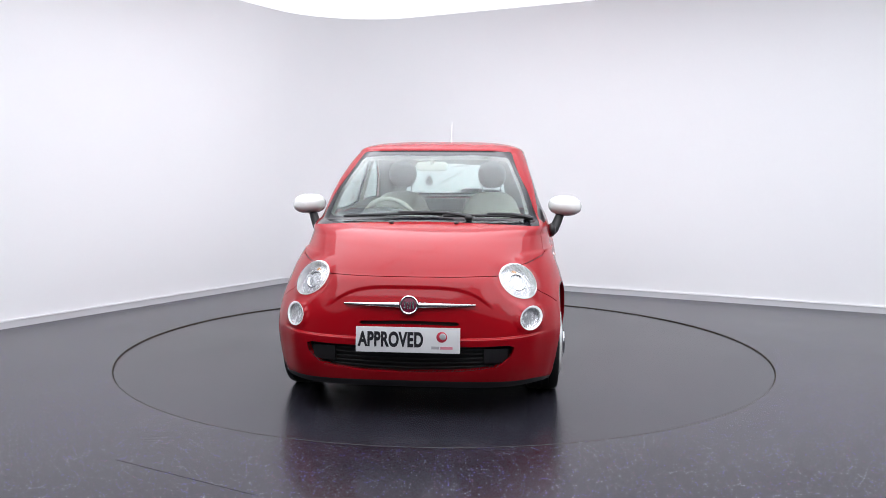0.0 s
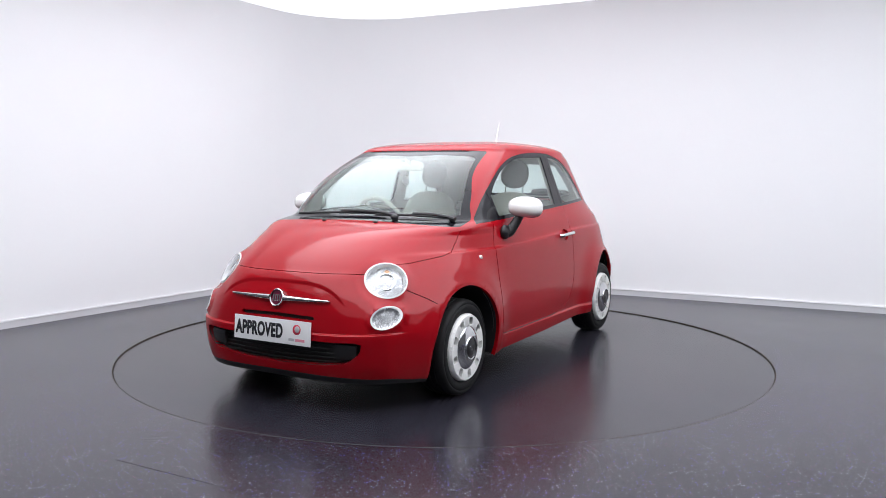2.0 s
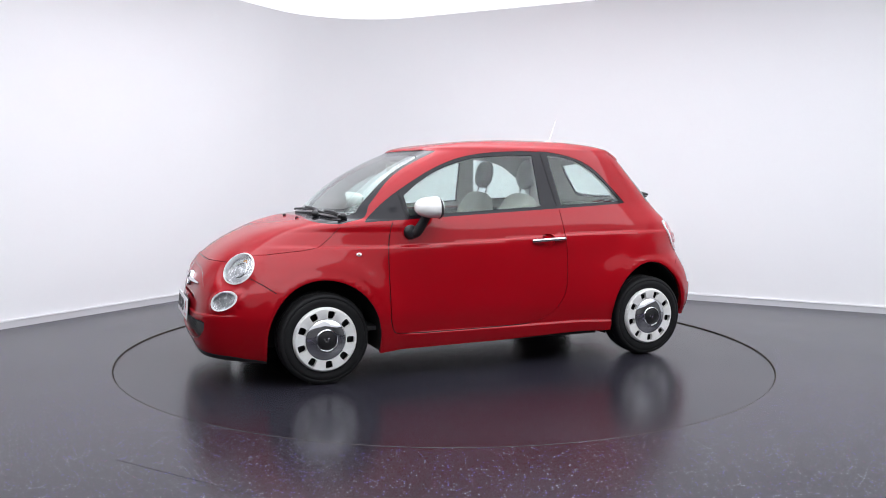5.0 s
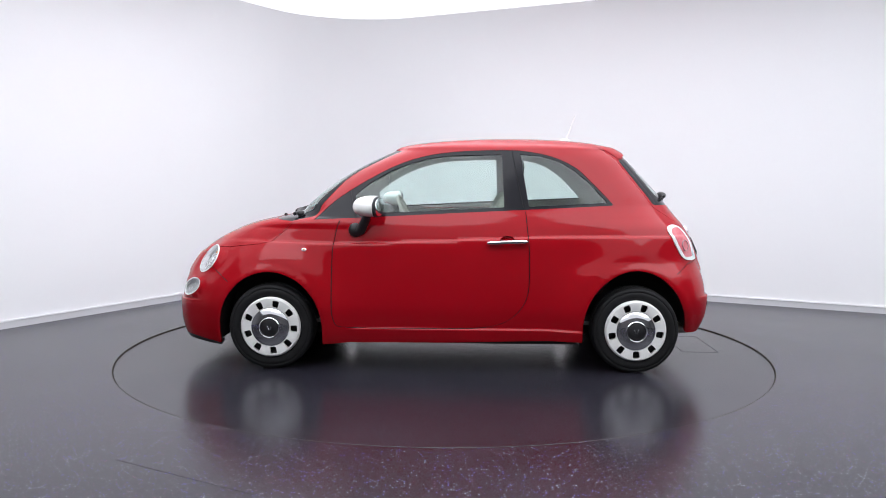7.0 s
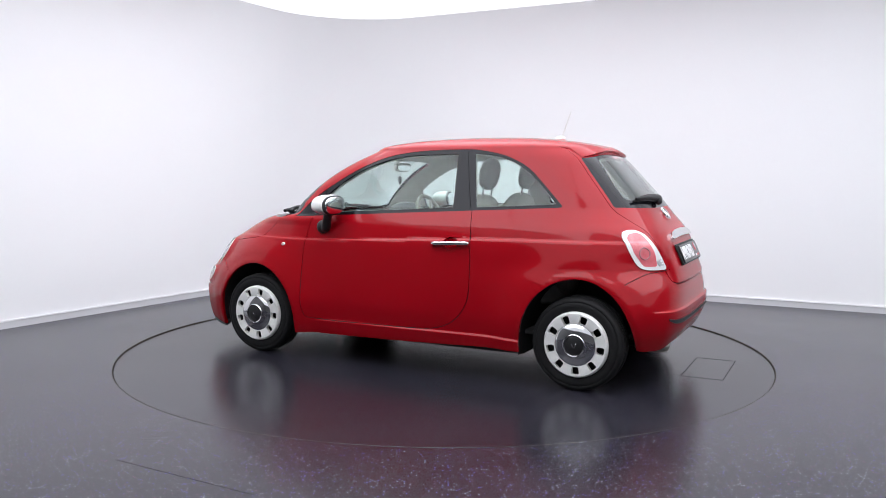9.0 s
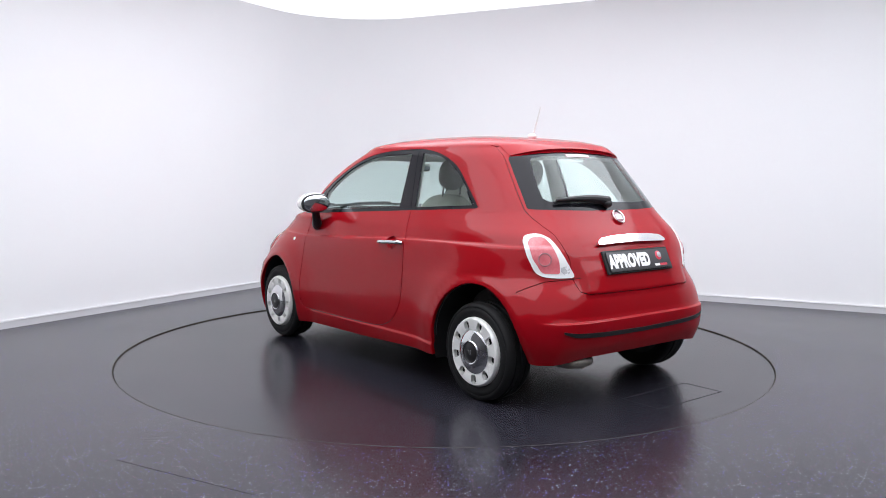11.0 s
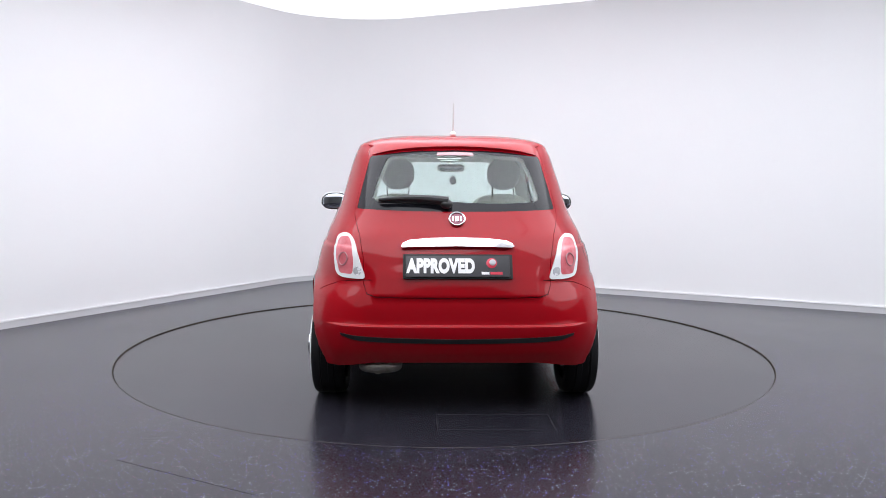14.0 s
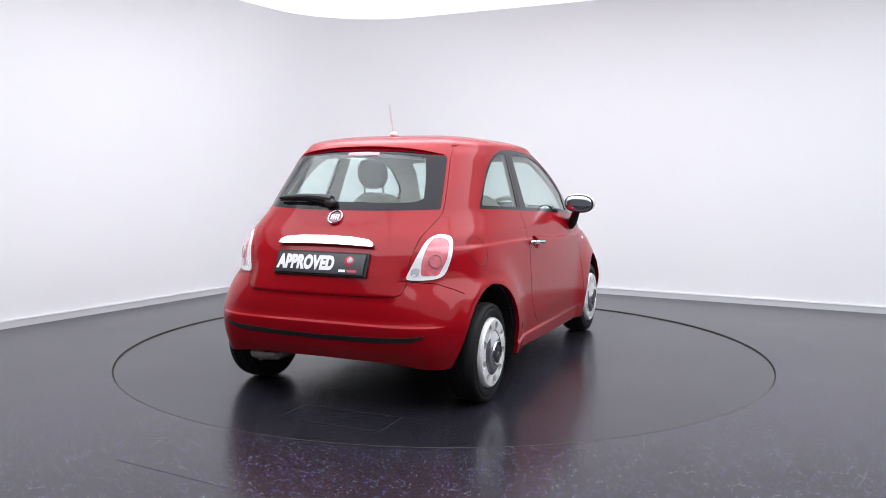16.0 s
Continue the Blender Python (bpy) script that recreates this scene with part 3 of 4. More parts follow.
rear_pane = [("b", y, z) for y, z in smooth_line([(0.0, 1.092), (0.25, 1.088), (0.425, 1.095)]) + smooth_line([(0.452, 1.115), (0.425, 1.22), (0.385, 1.325)]) + smooth_line([(0.365, 1.342), (0.2, 1.355), (0.0, 1.360)])]
area("rear_window", outline(rear_pane))
rear_border = [("b", y, z) for y, z in smooth_line([(0.0, 1.045), (0.25, 1.047), (0.535, 1.055)]) + smooth_line([(0.538, 1.065), (0.514, 1.19), (0.484, 1.33)]) + smooth_line([(0.474, 1.345), (0.25, 1.371), (0.0, 1.379)])]
area("rear_border", outline(rear_border))
# grille openings
grille = [("f", y, z) for y, z in smooth_line([(0.0, 0.378), (0.3, 0.378), (0.50, 0.384)]) + smooth_line([(0.528, 0.375), (0.515, 0.33), (0.47, 0.29)]) + smooth_line([(0.44, 0.272), (0.25, 0.25), (0.0, 0.242)])]
area("grille", outline(grille))
area("slot", outline([("f", 0.0, 0.503), ("f", 0.245, 0.498), ("f", 0.255, 0.488), ("f", 0.245, 0.480), ("f", 0.0, 0.484)]))
strip = [("b", y, z) for y, z in smooth_line([(0.0, 0.410), (0.3, 0.416), (0.50, 0.424), (0.588, 0.437)]) + smooth_line([(0.583, 0.425), (0.50, 0.402), (0.3, 0.392), (0.0, 0.388)])]
area("rear_strip", outline(strip))
# joints between panels
bonnet_pts = [("f", 0.0, 0.712), ("f", 0.25, 0.713), ("f", 0.44, 0.718), ("f", 0.50, 0.735), ("f", 0.56, 0.755), ("s", 1.50, 0.757), ("s", 1.38, 0.770), ("s", 1.24, 0.785), ("s", 1.165, 0.803), ("s", 1.09, 0.865), ("s", 1.03, 0.925), ("f", 0.672, 0.938), ("f", 0.48, 0.950), ("f", 0.25, 0.960), ("f", 0.0, 0.964)]
bonnet_poly = outline(bonnet_pts)
seam(outline(bonnet_pts[:11], closed=False))
door_pts = smooth_line([(0.715, 0.953 - 0.003), (0.735, 0.885), (0.752, 0.78), (0.757, 0.64), (0.755, 0.38)]) + smooth_line([(0.75, 0.35), (0.725, 0.296), (0.66, 0.281), (0.55, 0.277)]) + smooth_line([(0.50, 0.276), (0.0, 0.279), (-0.18, 0.284), (-0.28, 0.302), (-0.37, 0.345), (-0.44, 0.42), (-0.475, 0.51), (-0.482, 0.64), (-0.478, 0.80), (-0.458, 1.015)])
seam(outline(seen("s", door_pts), closed=False))
door_poly = outline(seen("s", door_pts))
hatch_pts = [("b", 0.0, 0.611), ("b", 0.42, 0.616), ("b", 0.465, 0.632), ("b", 0.482, 0.68), ("b", 0.485, 0.80), ("b", 0.512, 0.925), ("b", 0.538, 0.985), ("b", 0.550, 1.05), ("b", 0.527, 1.19), ("b", 0.494, 1.345)]
seam(outline(hatch_pts[:6], closed=False))
seam([place(("b", y, z)) for y, z in smooth_line([(0.512, 0.925), (0.538, 0.985), (0.550, 1.05), (0.527, 1.19), (0.494, 1.345)], 10)])
hatch_poly = outline(hatch_pts + [("b", 0.478, 1.375), ("b", 0.25, 1.398), ("b", 0.0, 1.4)])
seam(outline(seen("s", [(1.56, 0.635), (1.50, 0.60), (1.42, 0.545)]), closed=False), 0.004)
seam(outline([("s", -1.60, 0.700), ("s", -1.50, 0.680), ("s", -1.40, 0.615)], closed=False), 0.004)
seam(outline([("b", 0.494, 1.345), ("b", 0.486, 1.392)], closed=False), 0.005)
seam(outline(seen("s", [(-0.935, 1.452), (-0.985, 1.405)]), closed=False), 0.004)
crease([place(("b", y, 0.4735)) for y in np.linspace(0.0, 0.66, 34)])
crease([place(("f", y, 0.4105 + 0.016 * min(y / 0.63, 1) ** 2)) for y in np.linspace(0.0, 0.68, 34)])
crease([place(("f", y, 0.664 - 0.10 * min(y / 0.42, 1) ** 4)) for y in np.linspace(0.0, 0.43, 34)], 0.022)
crease([place(("s", x, 0.859 - 0.055 * float(step(np.array(x), -0.9, 0.9)))) for x in np.linspace(1.2, -1.45, 90)], 0.016)
crease([place(("s", x, 0.2745)) for x in np.linspace(0.74, -0.80, 60)], 0.020)
# whole panels
area("bonnet", bonnet_poly)
area("door", door_poly)
area("tailgate", hatch_poly)
area("front_bumper", outline([("f", 0.0, 0.711), ("f", 0.44, 0.716), ("f", 0.56, 0.70), ("s", 1.56, 0.635), ("s", 1.42, 0.545), ("s", 1.50, 0.30), ("s", 1.50, 0.06), ("f", 0.5, 0.06), ("f", 0.0, 0.06)]))
area("rear_bumper", outline([("b", 0.0, 0.611), ("b", 0.42, 0.616), ("b", 0.465, 0.632), ("b", 0.50, 0.69), ("s", -1.60, 0.700), ("s", -1.50, 0.680), ("s", -1.40, 0.615), ("s", -1.40, 0.06), ("b", 0.5, 0.06), ("b", 0.0, 0.06)]))


def triangulate():
    """Cut the drawing plane along all outlines and sort its triangles into areas."""
    from mathutils.geometry import delaunay_2d_cdt
    wide, high = math.pi * AROUND, float(_len[-1])
    verts, edges = [], []
    nx, ny = 170, 96
    for j in range(ny + 1):
        for i in range(nx + 1):
            verts.append(Vector((wide * i / nx, high * j / ny)))
    for _, polys, _ in areas:
        for poly in polys:
            base = len(verts)
            for p in poly:
                verts.append(Vector((min(max(p[0], 0), wide), min(max(p[1], 0), high))))
            n = len(poly)
            edges += [(base + k, base + (k + 1) % n) for k in range(n)]
    got = delaunay_2d_cdt(verts, edges, [], 0, 1e-6, False)
    P = np.array([tuple(v) for v in got[0]])
    T = np.array([f for f in got[2] if len(f) == 3])
    C = P[T].mean(1)
    tag = np.full(len(T), -1)
    for k, (name, polys, mode) in enumerate(areas):
        if not name:
            continue
        hit = inside(polys[0], C)
        if mode == "ring":
            hit ^= inside(polys[1], C)
        tag[(tag < 0) & hit] = k
    return P, T, tag


PLANE, TRIS, TAGS = triangulate()
_names = [name for name, _, _ in areas]
PSI, TAU = PLANE[:, 0] / AROUND, np.interp(PLANE[:, 1], _len, _t)
SKIN = skin(PSI, TAU)
SKIN_N = skin_normal(PSI, TAU)
SKIN[PLANE[:, 0] < 1e-5, 1] = 0
SKIN[PLANE[:, 0] > math.pi * AROUND - 1e-5, 1] = 0
SKIN_N[np.abs(SKIN[:, 1]) < 1e-9, 1] = 0
_c = SKIN[TRIS].mean(1)
TAGS[(TAGS < 0) & (_c[:, 0] < -1.55) & (_c[:, 2] < 0.6)] = _names.index("rear_bumper")
TAGS[(TAGS < 0) & (_c[:, 0] > 1.62) & (_c[:, 2] < 0.7)] = _names.index("front_bumper")
KINDS = [name for name, _, _ in areas] + ["shell"]
VOID = [k for k, name in enumerate(KINDS) if name == "void"]


def pick(*names):
    return np.isin(TAGS, [k if k < len(KINDS) - 1 else -1 for k, name in enumerate(KINDS) if name in names])


def skin_mesh(name, mask, mat, parent, sides=(1, -1), push=0.0, second=None, lip=0.0, label=""):
    """A piece of the skin, on both sides or one. second: a back face that far in. lip: how far its open edges turn in."""
    tri = TRIS[mask]
    used, idx = np.unique(tri, return_inverse=True)
    idx = idx.reshape(-1, 3)
    co, no = SKIN[used] + SKIN_N[used] * push, SKIN_N[used]
    faces, place_, normal = idx, co, no
    rim = []
    if lip or second is not None:
        count = {}
        for f in idx:
            for a, b in ((f[0], f[1]), (f[1], f[2]), (f[2], f[0])):
                count[(a, b)] = count.get((a, b), 0) + 1
        rim = [(a, b) for a, b in count if (b, a) not in count and not (abs(co[a][1]) < 1e-4 and abs(co[b][1]) < 1e-4)]
    allco, allno, allf = [co], [no], [[tuple(f) for f in idx]]
    extra = []
    if second is not None:
        base = len(co)
        allco.append(co + no * second), allno.append(-no)
        extra += [(base + f[2], base + f[1], base + f[0]) for f in idx] + [(b, a, base + a, base + b) for a, b in rim]
    elif lip:
        base = len(co)
        edge = sorted({v for e in rim for v in e})
        where = {v: base + k for k, v in enumerate(edge)}
        where2 = {v: base + len(edge) + k for k, v in enumerate(edge)}
        allco += [co[edge], co[edge] - no[edge] * lip]
        side = np.cross(no[edge], [0, 0, 1.0])
        allno += [no[edge], no[edge]]
        extra += [(where[b], where[a], where2[a], where2[b]) for a, b in rim]
    V, N = np.concatenate(allco), np.concatenate(allno)
    F = [tuple(int(i) for i in f) for f in allf[0]] + [tuple(int(i) for i in f) for f in extra]
    VV, NN, FF = [], [], []
    for s in sides:
        base = sum(len(v) for v in VV)
        VV.append(V * [1, s, 1]), NN.append(N * [1, s, 1])
        index = [i if base and abs(V[i][1]) < 2e-3 else base + i for i in range(len(V))]
        FF += [tuple(index[i] for i in (f if s > 0 else f[::-1])) for f in F]
    VV, NN = np.concatenate(VV) + np.array(OFF), np.concatenate(NN)
    kept = np.unique(np.concatenate([np.array(f) for f in FF]))
    again = np.zeros(len(VV), int)
    again[kept] = np.arange(len(kept))
    VV, NN, FF = VV[kept], NN[kept], [tuple(int(again[i]) for i in f) for f in FF]
    me = bpy.data.meshes.new(name)
    me.from_pydata(VV.tolist(), [], FF)
    me.polygons.foreach_set("use_smooth", [True] * len(me.polygons))
    me.validate()
    if not lip:
        me.normals_split_custom_set_from_vertices(NN.tolist())
    else:
        loops = np.zeros(len(me.loops), int)
        me.loops.foreach_get("vertex_index", loops)
        normals = NN[loops]
        for poly in me.polygons:
            if len(poly.vertices) == 4:
                for k in poly.loop_indices:
                    normals[k] = tuple(poly.normal)
        me.normals_split_custom_set(normals.tolist())
    me.materials.append(mat)
    ob = new(name, me)
    ob.parent = parent
    return tagged(ob, label)


car = tagged(new("car"), "small red three-door hatchback with white mirrors and wheel covers", "car")
body = skin_mesh("body", pick("shell"), RED, car, lip=0.022)
skin_mesh("bonnet", pick("bonnet"), RED, body, lip=0.012)
skin_mesh("tailgate", pick("tailgate"), RED, body, lip=0.012)
front_bumper = skin_mesh("front_bumper", pick("front_bumper"), RED, car, lip=0.03)
rear_bumper = skin_mesh("rear_bumper", pick("rear_bumper"), RED, car, lip=0.03)
doors = [skin_mesh("door", pick("door"), RED, car, (s,), lip=0.012) for s in (1, -1)]
skin_mesh("panel_joint", pick("seam"), DARK, body, push=-0.007)
skin_mesh("lower_lip", pick("lower_lip"), BLACK, front_bumper, lip=0.05, label="black plastic lower lip")
skin_mesh("grille", pick("grille"), BLACK, front_bumper, push=-0.045, lip=-0.044, label="black lower grille")
skin_mesh("intake_slot", pick("slot"), DARK, front_bumper, push=-0.02, label="narrow dark intake slot")
skin_mesh("bumper_strip", pick("rear_strip"), BLACK, rear_bumper, push=0.004, lip=0.01, label="black rubber strip")
windscreen = skin_mesh("windscreen", pick("windscreen"), PANE, car, second=-0.004, label="clear tinted windscreen")
windscreen_border = skin_mesh("windscreen_border", pick("windscreen_border"), GLOSSY_BLACK, windscreen, push=-0.001, lip=0.006, label="black glass border")
rear_window = skin_mesh("rear_window", pick("rear_window"), PANE, car, second=-0.004, label="tinted rear window")
skin_mesh("rear_window_border", pick("rear_border"), GLOSSY_BLACK, rear_window, push=-0.001, lip=0.006, label="black glass border")
panes = [windscreen, rear_window]
skin_mesh("brake_light", pick("brake_light"), BRAKE, rear_window, push=0.001, lip=0.005, label="pale red high brake light")
skin_mesh("boot_handle", pick("plate_handle"), CHROME, car, push=0.022, lip=0.03, label="chrome boot handle bar")
for s, d in zip((1, -1), doors):
    skin_mesh("handle_recess", pick("handle_recess"), RED, d, (s,), push=-0.014, lip=-0.016)
for s in (1, -1):
    panes.append(skin_mesh("door_window", pick("door_window"), PANE, car, (s,), push=-0.006, second=-0.004, label="tinted door window"))
    panes.append(skin_mesh("quarter_window", pick("quarter_window"), PANE, car, (s,), push=-0.004, second=-0.004, label="tinted quarter window"))
    skin_mesh("window_trim", pick("window_trim"), GLOSSY_BLACK, car, (s,), push=-0.002, lip=0.012, label="black window surround and pillar")
for pane in panes:
    pane.visible_shadow = False
for s in (1, -1):
    lamp_ = skin_mesh("headlight", pick("headlight"), LENS, car, (s,), push=0.006, second=-0.004, label="round clear headlight")
    skin_mesh("headlight_rim", pick("headlight_ring"), CLEAR_WHITE, lamp_, (s,), push=0.003, lip=0.05, label="pale rim")
    skin_mesh("headlight_bowl", pick("headlight"), REFLECTOR, lamp_, (s,), push=-0.03, label="silver reflector")
    fog = skin_mesh("fog_lamp", pick("fog_lamp"), LENS, car, (s,), push=0.004, second=-0.004, label="small round clear lamp")
    skin_mesh("fog_lamp_rim", pick("fog_ring"), CLEAR_WHITE, fog, (s,), push=0.003, lip=0.03, label="pale rim")
    skin_mesh("fog_lamp_bowl", pick("fog_lamp"), REFLECTOR, fog, (s,), push=-0.02, label="silver reflector")
    tail = skin_mesh("tail_lamp", pick("tail_lamp"), CLEAR_WHITE, car, (s,), push=0.006, lip=0.02, label="tail lamp with a milky white rim")
    skin_mesh("tail_lens", pick("tail_lens"), RED_LENS, tail, (s,), push=0.007, lip=0.008, label="red lens")
    skin_mesh("reversing_lens", pick("reversing_lens"), REFLECTOR, tail, (s,), push=0.008, lip=0.008, label="round silver lens")


# ---- wheels ----
def wheel_cover_mesh():
    """A dished white cover with nine rounded slots."""
    from mathutils.geometry import delaunay_2d_cdt
    verts, edges, polys = [], [], []

    def loop(pts):
        base = len(verts)
        verts.extend(Vector(p) for p in pts)
        edges.extend((base + k, base + (k + 1) % len(pts)) for k in range(len(pts)))
        polys.append(pts)
    circle = lambda r, n: [(r * math.cos(2 * math.pi * k / n), r * math.sin(2 * math.pi * k / n)) for k in range(n)]
    loop(circle(0.192, 72)), loop(circle(0.122, 60))
    for r in (0.186, 0.181, 0.128):
        verts.extend(Vector(p) for p in circle(r, 60))
    for k in range(9):
        a = 2 * math.pi * k / 9 + math.pi / 2
        pts = rounded([(0.126, -0.019), (0.172, -0.0225), (0.172, 0.0225), (0.126, 0.019)], 0.012, 3)
        loop([(math.cos(a) * u - math.sin(a) * v, math.sin(a) * u + math.cos(a) * v) for u, v in pts])
    got = delaunay_2d_cdt(verts, edges, [], 0, 1e-7, False)
    P = np.array([tuple(v) for v in got[0]])
    T = np.array([f for f in got[2] if len(f) == 3])
    C = P[T].mean(1)
    keep = inside(polys[0], C) & ~inside(polys[1], C)
    for p in polys[2:]:
        keep &= ~inside(p, C)
    r = np.hypot(*P.T)
    rise = np.interp(r, [0.12, 0.128, 0.181, 0.186, 0.192], [0.012, 0.016, 0.016, 0.012, 0.0])
    bm = bmesh.new()
    vs = [bm.verts.new((p[0], p[1], h)) for p, h in zip(P, rise)]
    for f in T[keep]:
        bm.faces.new([vs[i] for i in f])
    bmesh.ops.delete(bm, geom=[v for v in bm.verts if not v.link_faces], context="VERTS")
    rim = [e for e in bm.edges if e.is_boundary]
    more = bmesh.ops.extrude_edge_only(bm, edges=rim)
    for v in more["geom"]:
        if isinstance(v, bmesh.types.BMVert):
            v.co.z -= 0.026
    return bm


def wheel(x, s, spin):
    w = new("wheel")
    w.parent = car
    tagged(w, "black tyre with a white slotted cover")
    R = WHEEL_R
    at = Matrix.Identity(4)
    bm = bmesh.new()
    lathe(bm, [(0.187, -0.165), (0.20, -0.176), (0.245, -0.180), (0.262, -0.172), (R - 0.004, -0.158), (R - 0.001, -0.130), (R - 0.007, -0.128), (R - 0.007, -0.121), (R, -0.119), (R, -0.092), (R - 0.007, -0.090), (R - 0.007, -0.083), (R, -0.06), (R, -0.056),
               (R - 0.007, -0.054), (R - 0.007, -0.047), (R - 0.001, -0.045), (R - 0.004, -0.022), (0.263, -0.008), (0.256, -0.003), (0.246, -0.0005), (0.243, -0.003), (0.240, 0.0005), (0.222, 0.002), (0.205, -0.002), (0.198, -0.006), (0.187, -0.016)], at, 72)
    part("tyre", bm, RUBBER, w, "worn black tyre", 60)
    bm = bmesh.new()
    lathe(bm, [(0.001, -0.060), (0.12, -0.060), (0.17, -0.045), (0.186, -0.02), (0.192, -0.012), (0.192, -0.150), (0.001, -0.150)], at, 48)
    part("steel_rim", bm, BLACK, w, "dark steel rim behind the slots")
    part("wheel_cover", wheel_cover_mesh(), WHITE, w, "white enamel cover with nine slots")
    bm = bmesh.new()
    lathe(bm, [(0.122, 0.004), (0.120, 0.014), (0.112, 0.020), (0.085, 0.030), (0.066, 0.033), (0.062, 0.030)], at, 64)
    part("hub_dish", bm, CHROME, w, "polished metal dish")
    bm = bmesh.new()
    lathe(bm, [(0.066, 0.030), (0.066, 0.036), (0.062, 0.040), (0.057, 0.038), (0.056, 0.032)], at, 48)
    part("hub_ring", bm, CHROME, w, "chrome ring")
    bm = bmesh.new()
    lathe(bm, [(0.057, 0.032), (0.050, 0.036), (0.025, 0.039), (0.0005, 0.040)], at, 40)
    part("hub_cap", bm, BLACK, w, "black centre cap")
    bm = bmesh.new()
    for a in (-20, 20):
        box(bm, (0.006, 0.026, 0.002), pose(0.008 if a > 0 else -0.008, 0, 0.0395, 0, 0, a), 0.0006, 1)
    part("hub_mark", bm, CHROME, w, "small silver mark")
    tilt = pose(0, 0, 0, -90 if s > 0 else 90)
    w.matrix_local = Matrix.Translation(OFF + Vector((x, s * 0.783, WHEEL_R))) @ tilt @ pose(0, 0, 0, 0, 0, spin)
    return w


for x, s, spin in ((WHEEL_X, 1, 7), (-WHEEL_X, 1, 2), (WHEEL_X, -1, 15), (-WHEEL_X, -1, 25)):
    wheel(x, s, spin)


# ---- underside ----
def under(name, bm, mat, label=""):
    for v in bm.verts:
        v.co += OFF
    return part(name, bm, mat, car, label)


bm = bmesh.new()
box(bm, (1.58, 1.36, 0.06), pose(0.0, 0, 0.190), 0.01)
box(bm, (2.75, 0.84, 0.06), pose(0.14, 0, 0.212), 0.01)
under("floor_pan", bm, DARK, "black underside")
for x in (WHEEL_X, -WHEEL_X):
    for s in (1, -1):
        bm = bmesh.new()
        rows = []
        high = 0.362 if x > 0 else 0.388
        path = [(x + 0.352, 0.175), (x + 0.352, 0.225)] + [(x + math.cos(math.pi * k / 28) * 0.352, WHEEL_R + math.sin(math.pi * k / 28) * high) for k in range(29)] + ([(x - 0.352, 0.225), (x - 0.352, 0.175)] if x > 0 else [])
        for lx, lz in path:
            wide = float(skin(*[np.array([q]) for q in side_at(lx, lz)])[0][1]) - 0.022
            rows.append([bm.verts.new((lx, s * 0.42, lz)), bm.verts.new((lx, s * wide, lz))])
        for a, b in zip(rows, rows[1:]):
            bm.faces.new((a[0], b[0], b[1], a[1]))
        bm.faces.new([r[0] for r in rows])
        under("wheel_arch_liner", bm, DARK, "black wheel arch liner")


# ---- fittings ----
def on_skin(kind, a, z, side=1, push=0.0, spin=0.0):
    """A pose on the car's skin: its z axis stands out of it, its y axis points up."""
    psi, tau = side_at(a, z) if kind == "s" else front_at(a, z, kind == "b")
    p, n = skin(np.array([psi]), np.array([tau]), push)[0], skin_normal(np.array([psi]), np.array([tau]))[0]
    p, n = Vector(p * [1, side, 1]) + OFF, Vector(n * [1, side, 1]).normalized()
    x = Vector((0, 0, 1)).cross(n).normalized()
    y = n.cross(x)
    m = Matrix((x, y, n)).transposed().to_4x4()
    m.translation = p
    return m @ pose(0, 0, 0, 0, 0, spin)


def along(kind, pts, side=1, push=0.0, count=24):
    line = smooth_line(pts, max(2, count // (len(pts) - 1)))
    return [on_skin(kind, a, z, side, push).translation for a, z in line] if side else []


def across(kind, pts, push=0.0, count=24):
    """The same over the middle: negative places lie on the other side."""
    return [on_skin(kind, abs(a), z, -1 if a < 0 else 1, push).translation for a, z in smooth_line(pts, max(2, count // (len(pts) - 1)))]


def at(x, y, z, rx=0, ry=0, rz=0):
    return pose(x + OFF.x, y + OFF.y, z + OFF.z, rx, ry, rz)


def group(name, label):
    g = new(name)
    g.parent = car
    return tagged(g, label)


def lettering(text, size, mat, parent, m, squeeze=1.0, bold=0.0, name="lettering"):
    data = bpy.data.curves.new(name, "FONT")
    data.body, data.size, data.extrude, data.offset = text, size, 0.0008, bold
    data.align_x, data.align_y, data.space_character = "CENTER", "CENTER", 1.06
    ob = bpy.data.objects.new(name, data)
    scene.collection.objects.link(ob)
    bpy.context.view_layer.update()
    me = bpy.data.meshes.new_from_object(ob.evaluated_get(bpy.context.evaluated_depsgraph_get()))
    bpy.data.objects.remove(ob)
    me.transform(m @ Matrix.Diagonal((squeeze, 1, 1, 1)))
    me.materials.clear()
    me.materials.append(mat)
    out = new(name, me)
    out.parent = parent
    return tagged(out, "the word APPROVED in bold capitals")


